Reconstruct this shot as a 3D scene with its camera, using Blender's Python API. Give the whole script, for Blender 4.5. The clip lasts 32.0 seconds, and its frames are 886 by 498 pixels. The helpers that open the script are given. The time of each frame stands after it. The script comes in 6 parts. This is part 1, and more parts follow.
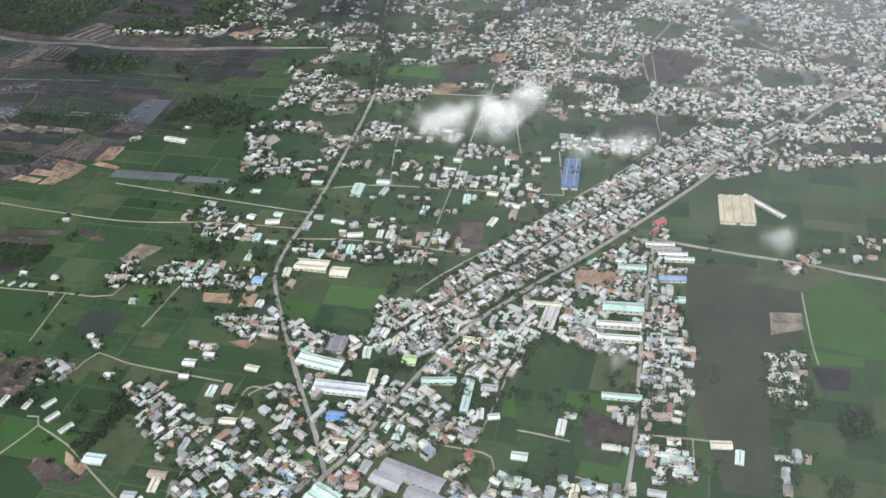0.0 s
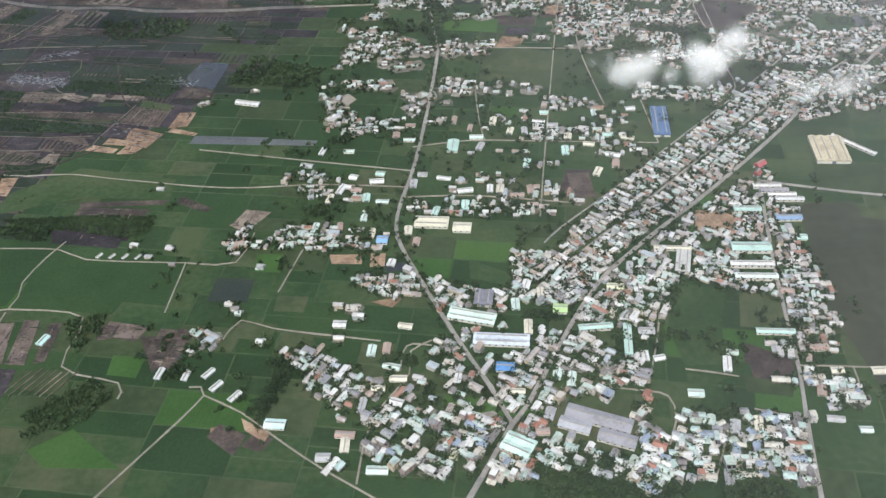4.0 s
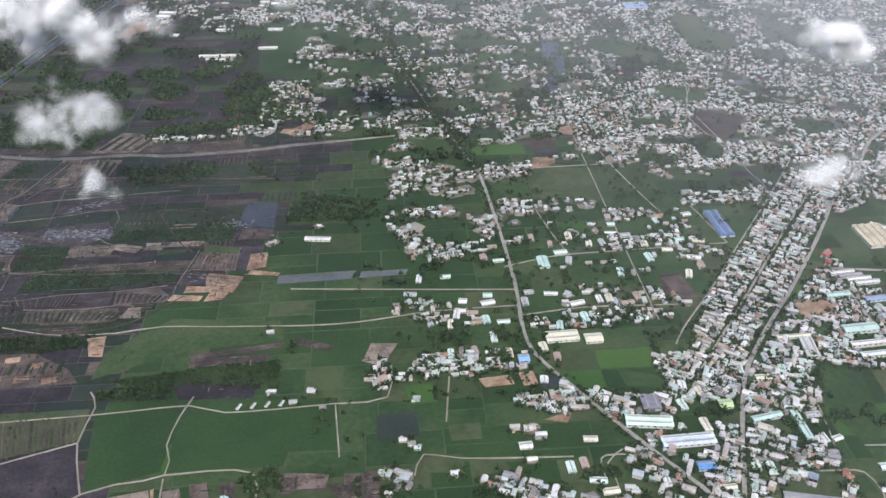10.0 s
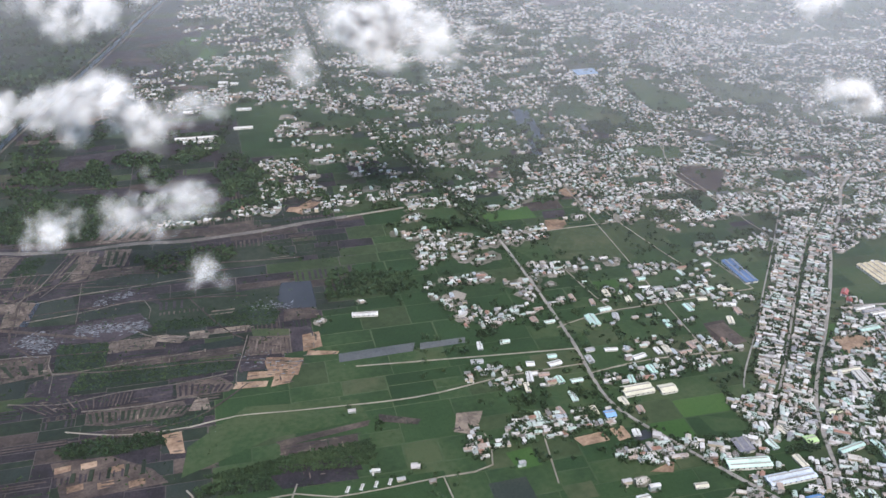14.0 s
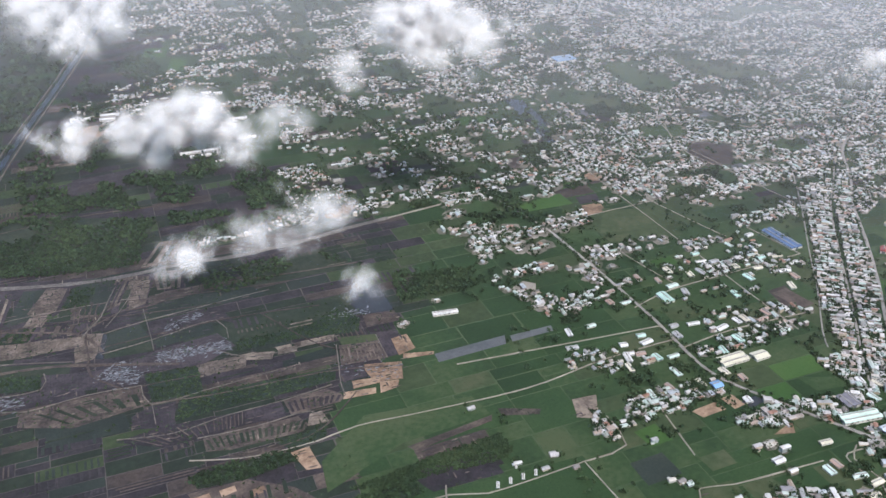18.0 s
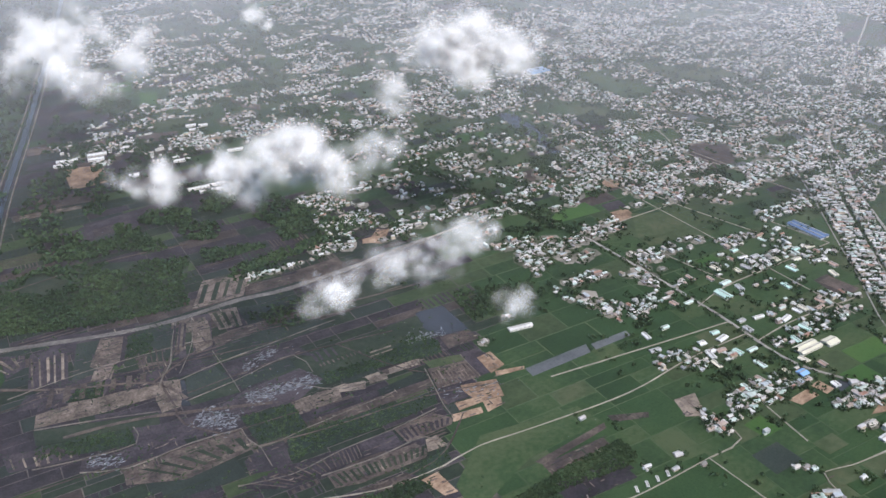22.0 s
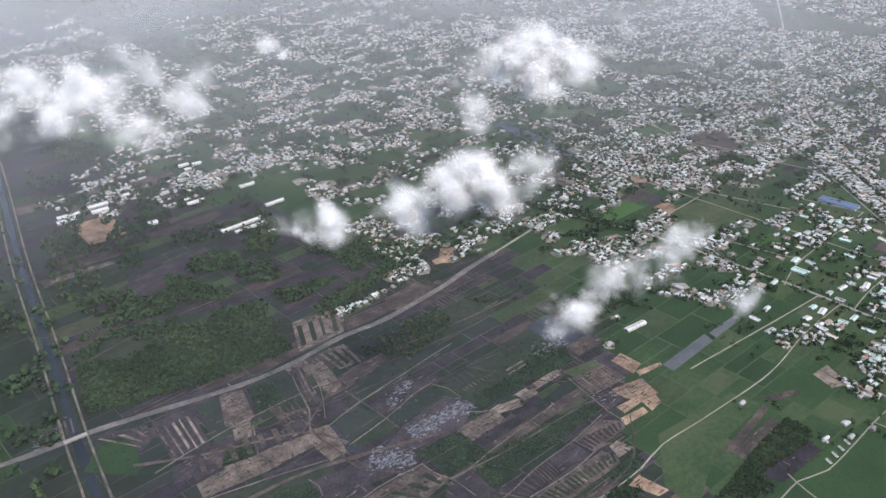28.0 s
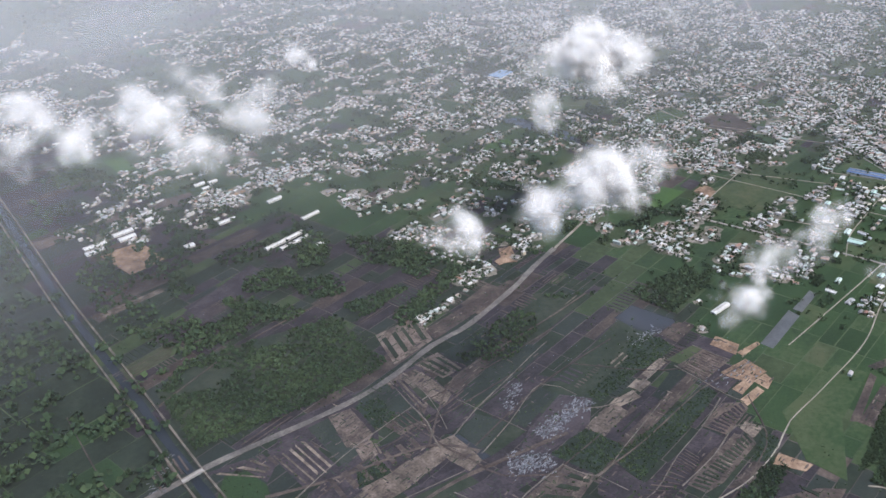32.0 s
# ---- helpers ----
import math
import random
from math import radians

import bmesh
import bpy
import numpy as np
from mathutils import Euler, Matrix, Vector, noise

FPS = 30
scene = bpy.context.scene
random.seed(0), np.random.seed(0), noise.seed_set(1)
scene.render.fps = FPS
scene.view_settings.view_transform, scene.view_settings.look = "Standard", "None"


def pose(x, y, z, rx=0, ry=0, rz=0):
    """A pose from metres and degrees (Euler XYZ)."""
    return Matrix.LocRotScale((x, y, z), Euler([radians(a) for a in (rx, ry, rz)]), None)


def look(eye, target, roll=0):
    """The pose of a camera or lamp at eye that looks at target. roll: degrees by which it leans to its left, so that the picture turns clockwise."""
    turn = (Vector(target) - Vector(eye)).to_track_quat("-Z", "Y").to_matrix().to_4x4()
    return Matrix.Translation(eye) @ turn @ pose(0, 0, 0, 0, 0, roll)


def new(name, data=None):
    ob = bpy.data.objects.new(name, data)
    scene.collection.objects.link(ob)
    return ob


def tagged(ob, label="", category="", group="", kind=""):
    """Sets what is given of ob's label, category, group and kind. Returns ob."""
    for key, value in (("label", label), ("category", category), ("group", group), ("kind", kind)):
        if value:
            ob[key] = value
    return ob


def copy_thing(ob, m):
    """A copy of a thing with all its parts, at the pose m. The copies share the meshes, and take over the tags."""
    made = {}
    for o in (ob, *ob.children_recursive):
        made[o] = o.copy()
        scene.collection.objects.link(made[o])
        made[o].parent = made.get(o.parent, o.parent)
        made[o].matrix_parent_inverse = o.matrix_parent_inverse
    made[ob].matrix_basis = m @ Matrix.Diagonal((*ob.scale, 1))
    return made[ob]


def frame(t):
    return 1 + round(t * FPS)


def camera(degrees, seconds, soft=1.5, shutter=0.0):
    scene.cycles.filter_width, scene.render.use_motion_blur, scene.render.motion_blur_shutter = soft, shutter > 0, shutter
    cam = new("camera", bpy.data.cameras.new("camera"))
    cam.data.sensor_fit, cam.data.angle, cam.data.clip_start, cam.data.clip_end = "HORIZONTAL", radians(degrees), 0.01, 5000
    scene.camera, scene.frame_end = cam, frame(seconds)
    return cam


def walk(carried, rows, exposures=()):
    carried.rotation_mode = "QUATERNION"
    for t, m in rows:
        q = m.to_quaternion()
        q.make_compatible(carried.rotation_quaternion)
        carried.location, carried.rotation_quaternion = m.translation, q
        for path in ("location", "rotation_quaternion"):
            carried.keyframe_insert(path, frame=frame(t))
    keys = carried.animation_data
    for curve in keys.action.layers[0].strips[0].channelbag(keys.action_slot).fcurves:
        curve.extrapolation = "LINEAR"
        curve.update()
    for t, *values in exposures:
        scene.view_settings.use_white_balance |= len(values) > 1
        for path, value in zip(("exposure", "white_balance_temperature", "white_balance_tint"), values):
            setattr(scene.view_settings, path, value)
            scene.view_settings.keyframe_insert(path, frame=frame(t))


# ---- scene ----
cam = camera(51.5, 32.0)
METRES, EYE, TILT, LEAN, TURN = 1200.0, 391.0, 0.0, 0.0, 0.0
ROWS = [
    (0.0, -0.0000, -0.0001, -0.0001, -2.47, -37.00, 3.28),
    (0.5, -0.0145, -0.0002, 0.0007, -3.12, -36.38, 3.14),
    (1.0, -0.0290, -0.0001, 0.0014, -3.83, -37.16, 3.04),
    (1.5, -0.0435, 0.0002, 0.0021, -4.53, -37.71, 2.86),
    (2.0, -0.0581, 0.0006, 0.0029, -5.25, -38.31, 2.75),
    (2.5, -0.0726, 0.0013, 0.0038, -5.99, -38.68, 2.64),
    (4.5, -0.1312, 0.0059, 0.0078, -9.04, -40.02, 2.43),
    (5.0, -0.1459, 0.0077, 0.0087, -9.83, -38.55, 2.19),
    (5.5, -0.1605, 0.0097, 0.0094, -10.09, -32.65, 0.73),
    (6.0, -0.1750, 0.0120, 0.0100, -10.77, -27.13, -0.27),
    (6.5, -0.1896, 0.0147, 0.0106, -12.03, -26.67, -0.35),
    (7.0, -0.2042, 0.0177, 0.0112, -12.90, -28.26, 0.06),
    (7.5, -0.2188, 0.0209, 0.0117, -13.76, -28.81, 0.65),
    (8.0, -0.2335, 0.0245, 0.0123, -15.03, -27.87, 0.35),
    (8.5, -0.2481, 0.0282, 0.0129, -16.41, -27.61, 0.01),
    (9.0, -0.2628, 0.0322, 0.0135, -17.94, -27.88, 0.08),
    (9.5, -0.2773, 0.0363, 0.0140, -19.30, -29.06, 0.16),
    (10.0, -0.2917, 0.0407, 0.0146, -20.31, -32.47, 0.48),
    (10.5, -0.3060, 0.0452, 0.0151, -21.25, -35.89, 0.59),
    (11.0, -0.3202, 0.0500, 0.0158, -22.19, -36.37, 0.67),
    (11.5, -0.3344, 0.0550, 0.0165, -23.54, -33.91, 0.63),
    (12.0, -0.3486, 0.0603, 0.0172, -25.09, -29.68, -0.04),
    (12.5, -0.3628, 0.0659, 0.0181, -26.37, -28.14, -0.27),
    (13.0, -0.3770, 0.0718, 0.0189, -27.20, -28.03, -0.25),
    (13.5, -0.3911, 0.0780, 0.0197, -28.19, -28.04, -0.18),
    (14.0, -0.4051, 0.0845, 0.0205, -29.24, -28.33, -0.06),
    (14.5, -0.4189, 0.0914, 0.0213, -30.23, -28.71, 0.06),
    (16.5, -0.4729, 0.1225, 0.0241, -34.09, -28.51, 0.72),
    (17.0, -0.4861, 0.1311, 0.0249, -35.21, -28.50, 0.90),
    (17.5, -0.4991, 0.1400, 0.0257, -36.27, -28.70, 1.02),
    (18.0, -0.5119, 0.1491, 0.0266, -37.29, -28.88, 1.20),
    (18.5, -0.5247, 0.1584, 0.0275, -38.27, -28.97, 1.33),
    (19.0, -0.5373, 0.1679, 0.0285, -39.32, -28.84, 1.39),
    (19.5, -0.5497, 0.1777, 0.0296, -40.36, -28.61, 1.38),
    (20.0, -0.5620, 0.1876, 0.0307, -41.37, -28.51, 1.39),
    (20.5, -0.5741, 0.1978, 0.0319, -42.43, -28.43, 1.47),
    (21.0, -0.5861, 0.2083, 0.0332, -43.48, -28.41, 1.61),
    (21.5, -0.5978, 0.2191, 0.0345, -44.45, -28.34, 1.72),
    (22.0, -0.6094, 0.2301, 0.0358, -45.42, -28.23, 1.87),
    (22.5, -0.6207, 0.2415, 0.0372, -46.50, -28.21, 2.02),
    (23.0, -0.6319, 0.2531, 0.0385, -47.51, -28.29, 2.07),
    (23.5, -0.6428, 0.2650, 0.0399, -48.46, -28.29, 2.21),
    (24.0, -0.6535, 0.2772, 0.0412, -49.45, -28.17, 2.33),
    (24.5, -0.6640, 0.2895, 0.0426, -50.51, -28.18, 2.32),
    (25.0, -0.6742, 0.3021, 0.0440, -51.50, -28.22, 2.37),
    (25.5, -0.6842, 0.3148, 0.0454, -52.56, -28.28, 2.47),
    (27.5, -0.7216, 0.3677, 0.0508, -56.43, -28.14, 2.99),
    (28.0, -0.7302, 0.3814, 0.0521, -57.34, -28.27, 3.11),
    (28.5, -0.7385, 0.3953, 0.0534, -58.25, -28.26, 3.19),
    (29.0, -0.7463, 0.4095, 0.0546, -59.23, -28.22, 3.21),
    (29.5, -0.7539, 0.4238, 0.0557, -60.23, -28.26, 3.25),
    (30.0, -0.7612, 0.4383, 0.0569, -61.21, -28.30, 3.34),
    (30.5, -0.7683, 0.4529, 0.0581, -62.11, -28.54, 3.48),
    (31.0, -0.7750, 0.4676, 0.0593, -62.97, -28.63, 3.77),
    (31.5, -0.7815, 0.4825, 0.0604, -63.75, -28.78, 4.19),
    (32.0, -0.7877, 0.4975, 0.0612, -64.58, -28.86, 4.46),
]
walk(cam, [(t, pose(0, 0, EYE, TILT, LEAN, TURN) @ pose(METRES * x, METRES * y, METRES * z, 90 + pitch, roll, yaw)) for t, x, y, z, yaw, pitch, roll in ROWS],
     exposures=((0.0, 0.24, 6700, 8), (5.0, 0.24, 6680, 9), (6.5, 0.23, 6500, 14), (20.0, 0.22, 6440, 14), (32.0, 0.21, 6420, 15)))

# ---- light ----
scene.cycles.transparent_max_bounces = 64  # the clouds are many thin veils
SUN_AZ, SUN_EL = 200.0, 58.0
world = bpy.data.worlds.new("sky")
scene.world = world
world.use_nodes = True
wn = world.node_tree.nodes
sky_tex = wn.new("ShaderNodeTexSky")
sky_tex.sky_type, sky_tex.sun_disc = "NISHITA", False
sky_tex.sun_elevation, sky_tex.sun_rotation = radians(SUN_EL), radians(SUN_AZ)
sky_tex.air_density, sky_tex.dust_density = 1.3, 1.0
wn["Background"].inputs["Strength"].default_value = 0.15
world.node_tree.links.new(sky_tex.outputs[0], wn["Background"].inputs["Color"])
sun_data = bpy.data.lights.new("sun", "SUN")
sun_data.energy, sun_data.angle, sun_data.color = 4.0, radians(12), (1.0, 0.945, 0.89)
sun = new("sun", sun_data)
sun_dir = Vector((math.sin(radians(SUN_AZ)) * math.cos(radians(SUN_EL)), math.cos(radians(SUN_AZ)) * math.cos(radians(SUN_EL)), math.sin(radians(SUN_EL))))
sun.matrix_world = look(sun_dir * 3000, (0, 0, 0))


# ---- materials ----
def ramp(nt, fac, colours):
    r = nt.nodes.new("ShaderNodeValToRGB")
    el = r.color_ramp.elements
    while len(el) < len(colours):
        el.new(0.5)
    for k, c in enumerate(colours):
        el[k].position = k / (len(colours) - 1)
        el[k].color = (*c, 1)
    nt.links.new(fac, r.inputs["Fac"])
    return r


def surface(name, tones, grain=0.6, patch=0.03, rough=0.9, vary="", spread=0.27, steps=None, rows=0.0, turn=-16.0, bump=0.4, gloss=0.3, mix=0.36):
    """A procedural surface: tones chosen by patches and grain, shifted piece by piece by vary ('object' or 'island'), with furrows every rows metres."""
    m = bpy.data.materials.new(name)
    m.use_nodes = True
    nt = m.node_tree
    p = nt.nodes["Principled BSDF"]
    geo = nt.nodes.new("ShaderNodeNewGeometry")
    big, small = nt.nodes.new("ShaderNodeTexNoise"), nt.nodes.new("ShaderNodeTexNoise")
    big.inputs["Scale"].default_value, big.inputs["Detail"].default_value = patch, 9
    small.inputs["Scale"].default_value, small.inputs["Detail"].default_value = grain, 5
    for n in (big, small):
        nt.links.new(geo.outputs["Position"], n.inputs["Vector"])
    add = nt.nodes.new("ShaderNodeMix")
    add.inputs["Factor"].default_value = mix
    nt.links.new(big.outputs["Fac"], add.inputs[2])
    nt.links.new(small.outputs["Fac"], add.inputs[3])
    fac = add.outputs[0]
    stretch = nt.nodes.new("ShaderNodeMapRange")
    stretch.inputs["From Min"].default_value, stretch.inputs["From Max"].default_value = 0.34, 0.66
    nt.links.new(fac, stretch.inputs["Value"])
    fac = stretch.outputs[0]
    if rows:
        turned = nt.nodes.new("ShaderNodeMapping")
        turned.inputs["Rotation"].default_value = (0, 0, radians(-turn))
        nt.links.new(geo.outputs["Position"], turned.inputs["Vector"])
        wave = nt.nodes.new("ShaderNodeTexWave")
        wave.inputs["Scale"].default_value = 0.314 / rows
        wave.inputs["Distortion"].default_value, wave.inputs["Detail"].default_value = 0.6, 2
        nt.links.new(turned.outputs[0], wave.inputs["Vector"])
        mr = nt.nodes.new("ShaderNodeMix")
        mr.inputs["Factor"].default_value = 0.07
        nt.links.new(fac, mr.inputs[2])
        nt.links.new(wave.outputs["Fac"], mr.inputs[3])
        fac = mr.outputs[0]
    if vary:
        info = nt.nodes.new("ShaderNodeObjectInfo") if vary == "object" else geo
        rnd = info.outputs["Random"] if vary == "object" else geo.outputs["Random Per Island"]
    if steps:
        pick = ramp(nt, rnd, steps)
        pick.color_ramp.interpolation = "CONSTANT"
        for k, e in enumerate(pick.color_ramp.elements):
            e.position = k / len(steps)
        tone = ramp(nt, fac, tones)
        mul = nt.nodes.new("ShaderNodeMix")
        mul.data_type, mul.blend_type = "RGBA", "MULTIPLY"
        mul.inputs["Factor"].default_value = 1
        nt.links.new(pick.outputs[0], mul.inputs[6])
        nt.links.new(tone.outputs[0], mul.inputs[7])
        colour = mul.outputs[2]
    else:
        if vary:
            sh = nt.nodes.new("ShaderNodeMapRange")
            sh.inputs["To Min"].default_value, sh.inputs["To Max"].default_value = -spread, spread
            nt.links.new(rnd, sh.inputs["Value"])
            ad = nt.nodes.new("ShaderNodeMath")
            nt.links.new(fac, ad.inputs[0])
            nt.links.new(sh.outputs[0], ad.inputs[1])
            fac = ad.outputs[0]
        colour = ramp(nt, fac, tones).outputs[0]
    nt.links.new(colour, p.inputs["Base Color"])
    p.inputs["Roughness"].default_value = rough
    p.inputs["Specular IOR Level"].default_value = gloss
    if bump:
        b = nt.nodes.new("ShaderNodeBump")
        b.inputs["Strength"].default_value, b.inputs["Distance"].default_value = bump, 0.3
        nt.links.new(small.outputs["Fac"], b.inputs["Height"])
        nt.links.new(b.outputs[0], p.inputs["Normal"])
    return m


FIELD = {
    "grass": surface("pasture grass", [(0.0126, 0.031, 0.0105), (0.0222, 0.0478, 0.0156), (0.0445, 0.0628, 0.0268)], 0.25, 0.02, vary="object"),
    "rice": surface("rice paddy", [(0.00963, 0.0268, 0.00819), (0.0155, 0.0394, 0.0119), (0.0244, 0.0519, 0.0164)], 0.5, 0.015, vary="object", rows=2.2),
    "bright": surface("young rice", [(0.0193, 0.0536, 0.0105), (0.0274, 0.0703, 0.0149), (0.0401, 0.0837, 0.0201)], 0.4, 0.02, vary="object", rows=3.0),
    "olive": surface("fallow olive grass", [(0.02, 0.0352, 0.0134), (0.0319, 0.0502, 0.0201), (0.0555, 0.0652, 0.0327)], 0.2, 0.03, vary="object"),
    "crop_dark": surface("dark vegetable crop", [(0.0112, 0.0174, 0.0149), (0.0176, 0.0261, 0.0214), (0.0288, 0.0364, 0.0299)], 0.6, 0.03, vary="object", rows=2.6),
    "ploughed": surface("ploughed purple grey soil", [(0.0131, 0.0115, 0.0147), (0.0262, 0.0223, 0.0278), (0.0525, 0.0439, 0.0505)], 0.45, 0.06, vary="object", rows=2.0),
    "brown": surface("bare brown soil", [(0.0246, 0.02, 0.0189), (0.0508, 0.04, 0.0353), (0.0943, 0.0736, 0.0631)], 0.45, 0.07, vary="object"),
    "soil": surface("trampled pinkish soil", [(0.0255, 0.021, 0.0198), (0.0697, 0.0554, 0.0482), (0.136, 0.109, 0.0929)], 0.5, 0.09, vary="object"),
    "orange": surface("orange earth lot", [(0.08, 0.054, 0.037), (0.19, 0.127, 0.085), (0.32, 0.23, 0.16)], 0.4, 0.07, vary="object"),
    "sand": surface("pale sandy lot", [(0.044, 0.0357, 0.0299), (0.11, 0.0905, 0.0748), (0.207, 0.17, 0.136)], 0.5, 0.09, vary="object"),
    "wet": surface("flooded dull green field", [(0.0244, 0.0294, 0.0176), (0.0344, 0.0395, 0.0244), (0.0479, 0.0504, 0.0336)], 0.12, 0.02, rough=0.85, vary="object"),
    "grey": surface("grey plastic sheeting beds", [(0.0525, 0.0585, 0.0624), (0.0825, 0.0885, 0.0936), (0.12, 0.126, 0.129)], 0.3, 0.04, rough=0.6, vary="object", rows=2.4),
    "scrub": surface("dark scrub floor", [(0.00848, 0.0149, 0.00956), (0.0147, 0.0246, 0.0147), (0.0277, 0.0357, 0.0234)], 0.2, 0.03, vary="object"),
    "wood": surface("dense low thicket", [(0.00719, 0.015, 0.0108), (0.0128, 0.0237, 0.0171), (0.0224, 0.0355, 0.0243)], 0.5, 0.04, vary="object"),
    "pond": surface("pond water", [(0.024, 0.0264, 0.0296), (0.036, 0.0392, 0.044)], 0.05, 0.02, rough=0.12, vary="object", bump=0.05, gloss=0.5),
}
M_LAND = surface("country ground", [(0.02, 0.039, 0.016), (0.034, 0.058, 0.024), (0.066, 0.08, 0.042)], 0.12, 0.01)
M_ASPHALT = surface("worn pale asphalt", [(0.15, 0.145, 0.135), (0.21, 0.2, 0.185), (0.27, 0.255, 0.235)], 0.4, 0.05)
M_TRACK = surface("pale dirt track", [(0.15, 0.135, 0.11), (0.21, 0.19, 0.16), (0.29, 0.265, 0.22)], 0.3, 0.05)
M_TRACK_DULL = surface("pale trodden bund", [(0.05, 0.045, 0.04), (0.095, 0.085, 0.074), (0.16, 0.14, 0.12)], 0.4, 0.05)
M_YARD = surface("trodden yard", [(0.05, 0.056, 0.038), (0.115, 0.11, 0.09), (0.23, 0.21, 0.18)], 0.35, 0.06, vary="island")
ROOFS = [(0.49, 0.49, 0.475), (0.31, 0.32, 0.32), (0.34, 0.43, 0.39), (0.22, 0.22, 0.23), (0.57, 0.57, 0.56), (0.33, 0.27, 0.23), (0.4, 0.39, 0.385), (0.4, 0.465, 0.435),
         (0.19, 0.18, 0.17), (0.44, 0.42, 0.38), (0.28, 0.165, 0.125), (0.52, 0.52, 0.51), (0.33, 0.37, 0.395), (0.36, 0.33, 0.31), (0.43, 0.43, 0.42), (0.35, 0.41, 0.385)]
RUST = [(0.55, 0.5, 0.45), (0.92, 0.92, 0.92), (1.0, 1.0, 1.0)]
NEAR_ROOFS = [(0.52, 0.53, 0.51), (0.35, 0.46, 0.42), (0.27, 0.28, 0.29), (0.4, 0.48, 0.43), (0.58, 0.58, 0.56), (0.3, 0.15, 0.11), (0.39, 0.39, 0.38), (0.36, 0.46, 0.44), (0.4, 0.37, 0.32), (0.42, 0.48, 0.44),
              (0.45, 0.45, 0.44), (0.18, 0.17, 0.17), (0.48, 0.47, 0.41), (0.24, 0.29, 0.36), (0.36, 0.43, 0.41), (0.5, 0.53, 0.51)]
M_ROOF = surface("sheet metal roofing", RUST, 0.9, 0.15, rough=0.5, vary="object", steps=NEAR_ROOFS, bump=0.15)
M_ROOF_FAR = surface("sheet metal roofing of the far town", RUST, 0.9, 0.15, rough=0.55, vary="island", steps=ROOFS, bump=0)
WALLS = [(0.48, 0.46, 0.42), (0.4, 0.4, 0.38), (0.5, 0.44, 0.34), (0.36, 0.41, 0.4), (0.32, 0.27, 0.25), (0.56, 0.55, 0.53)]
M_WALL = surface("stained plaster wall", [(0.55, 0.52, 0.48), (0.85, 0.84, 0.82), (1, 1, 1)], 0.8, 0.2, vary="object", steps=WALLS, bump=0.1)
M_WALL_FAR = surface("stained plaster walls of the far town", [(0.55, 0.52, 0.48), (0.85, 0.84, 0.82), (1, 1, 1)], 0.8, 0.2, vary="island", steps=WALLS, bump=0)
M_DOOR = surface("painted door", [(0.08, 0.1, 0.12), (0.16, 0.18, 0.19)], 1.5, 0.5, rough=0.5)
M_GLASS = surface("dark window glass", [(0.02, 0.025, 0.03), (0.04, 0.045, 0.05)], 1.5, 0.5, rough=0.08, bump=0, gloss=0.5)
M_TRUNK = surface("bark", [(0.05, 0.04, 0.03), (0.1, 0.08, 0.06)], 2, 0.5)
M_LEAF = surface("broadleaf foliage", [(0.012, 0.028, 0.012), (0.025, 0.05, 0.02), (0.05, 0.08, 0.03)], 0.5, 0.05, vary="object", bump=0)
M_LEAF_FAR = surface("broadleaf foliage of the woods", [(0.012, 0.028, 0.012), (0.023, 0.046, 0.019), (0.045, 0.074, 0.03)], 0.2, 0.02, vary="island", bump=0)
M_CONC = surface("grey concrete", [(0.22, 0.21, 0.2), (0.32, 0.31, 0.29)], 0.6, 0.1)
M_DEBRIS = surface("pale rubbish and plastic", [(0.05, 0.055, 0.064), (0.1, 0.108, 0.122), (0.2, 0.21, 0.23)], 1.0, 0.2, vary="island")
M_CLOUD = bpy.data.materials.new("cloud vapour")
M_CLOUD.use_nodes = True
cn = M_CLOUD.node_tree
cn.nodes.remove(cn.nodes["Principled BSDF"])
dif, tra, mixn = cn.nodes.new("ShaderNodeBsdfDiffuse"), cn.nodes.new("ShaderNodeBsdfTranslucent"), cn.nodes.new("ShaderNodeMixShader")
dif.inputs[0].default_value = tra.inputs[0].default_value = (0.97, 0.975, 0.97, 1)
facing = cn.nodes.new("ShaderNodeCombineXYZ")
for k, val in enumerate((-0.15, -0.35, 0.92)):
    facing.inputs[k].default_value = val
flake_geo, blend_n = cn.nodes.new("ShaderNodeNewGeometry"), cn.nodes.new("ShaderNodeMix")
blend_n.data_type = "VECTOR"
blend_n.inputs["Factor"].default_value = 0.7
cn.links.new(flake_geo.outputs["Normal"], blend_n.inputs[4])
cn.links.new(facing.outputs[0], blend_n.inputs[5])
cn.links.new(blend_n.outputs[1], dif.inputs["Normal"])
cn.links.new(dif.outputs[0], mixn.inputs[1])
cn.links.new(tra.outputs[0], mixn.inputs[2])
rim_map, rim_len, rim_soft = cn.nodes.new("ShaderNodeUVMap"), cn.nodes.new("ShaderNodeVectorMath"), cn.nodes.new("ShaderNodeMapRange")
rim_map.uv_map, rim_len.operation, rim_soft.interpolation_type = "rim", "LENGTH", "SMOOTHSTEP"
for k, val in (("From Min", 0.02), ("From Max", 0.57), ("To Min", 0.27), ("To Max", 0.0)):
    rim_soft.inputs[k].default_value = val
cn.links.new(rim_map.outputs[0], rim_len.inputs[0])
cn.links.new(rim_len.outputs["Value"], rim_soft.inputs["Value"])
curl, shred, dense = cn.nodes.new("ShaderNodeTexNoise"), cn.nodes.new("ShaderNodeMapRange"), cn.nodes.new("ShaderNodeMath")
curl.inputs["Scale"].default_value, curl.inputs["Detail"].default_value, curl.inputs["Roughness"].default_value, curl.inputs["Distortion"].default_value = 0.06, 4, 0.52, 0.5
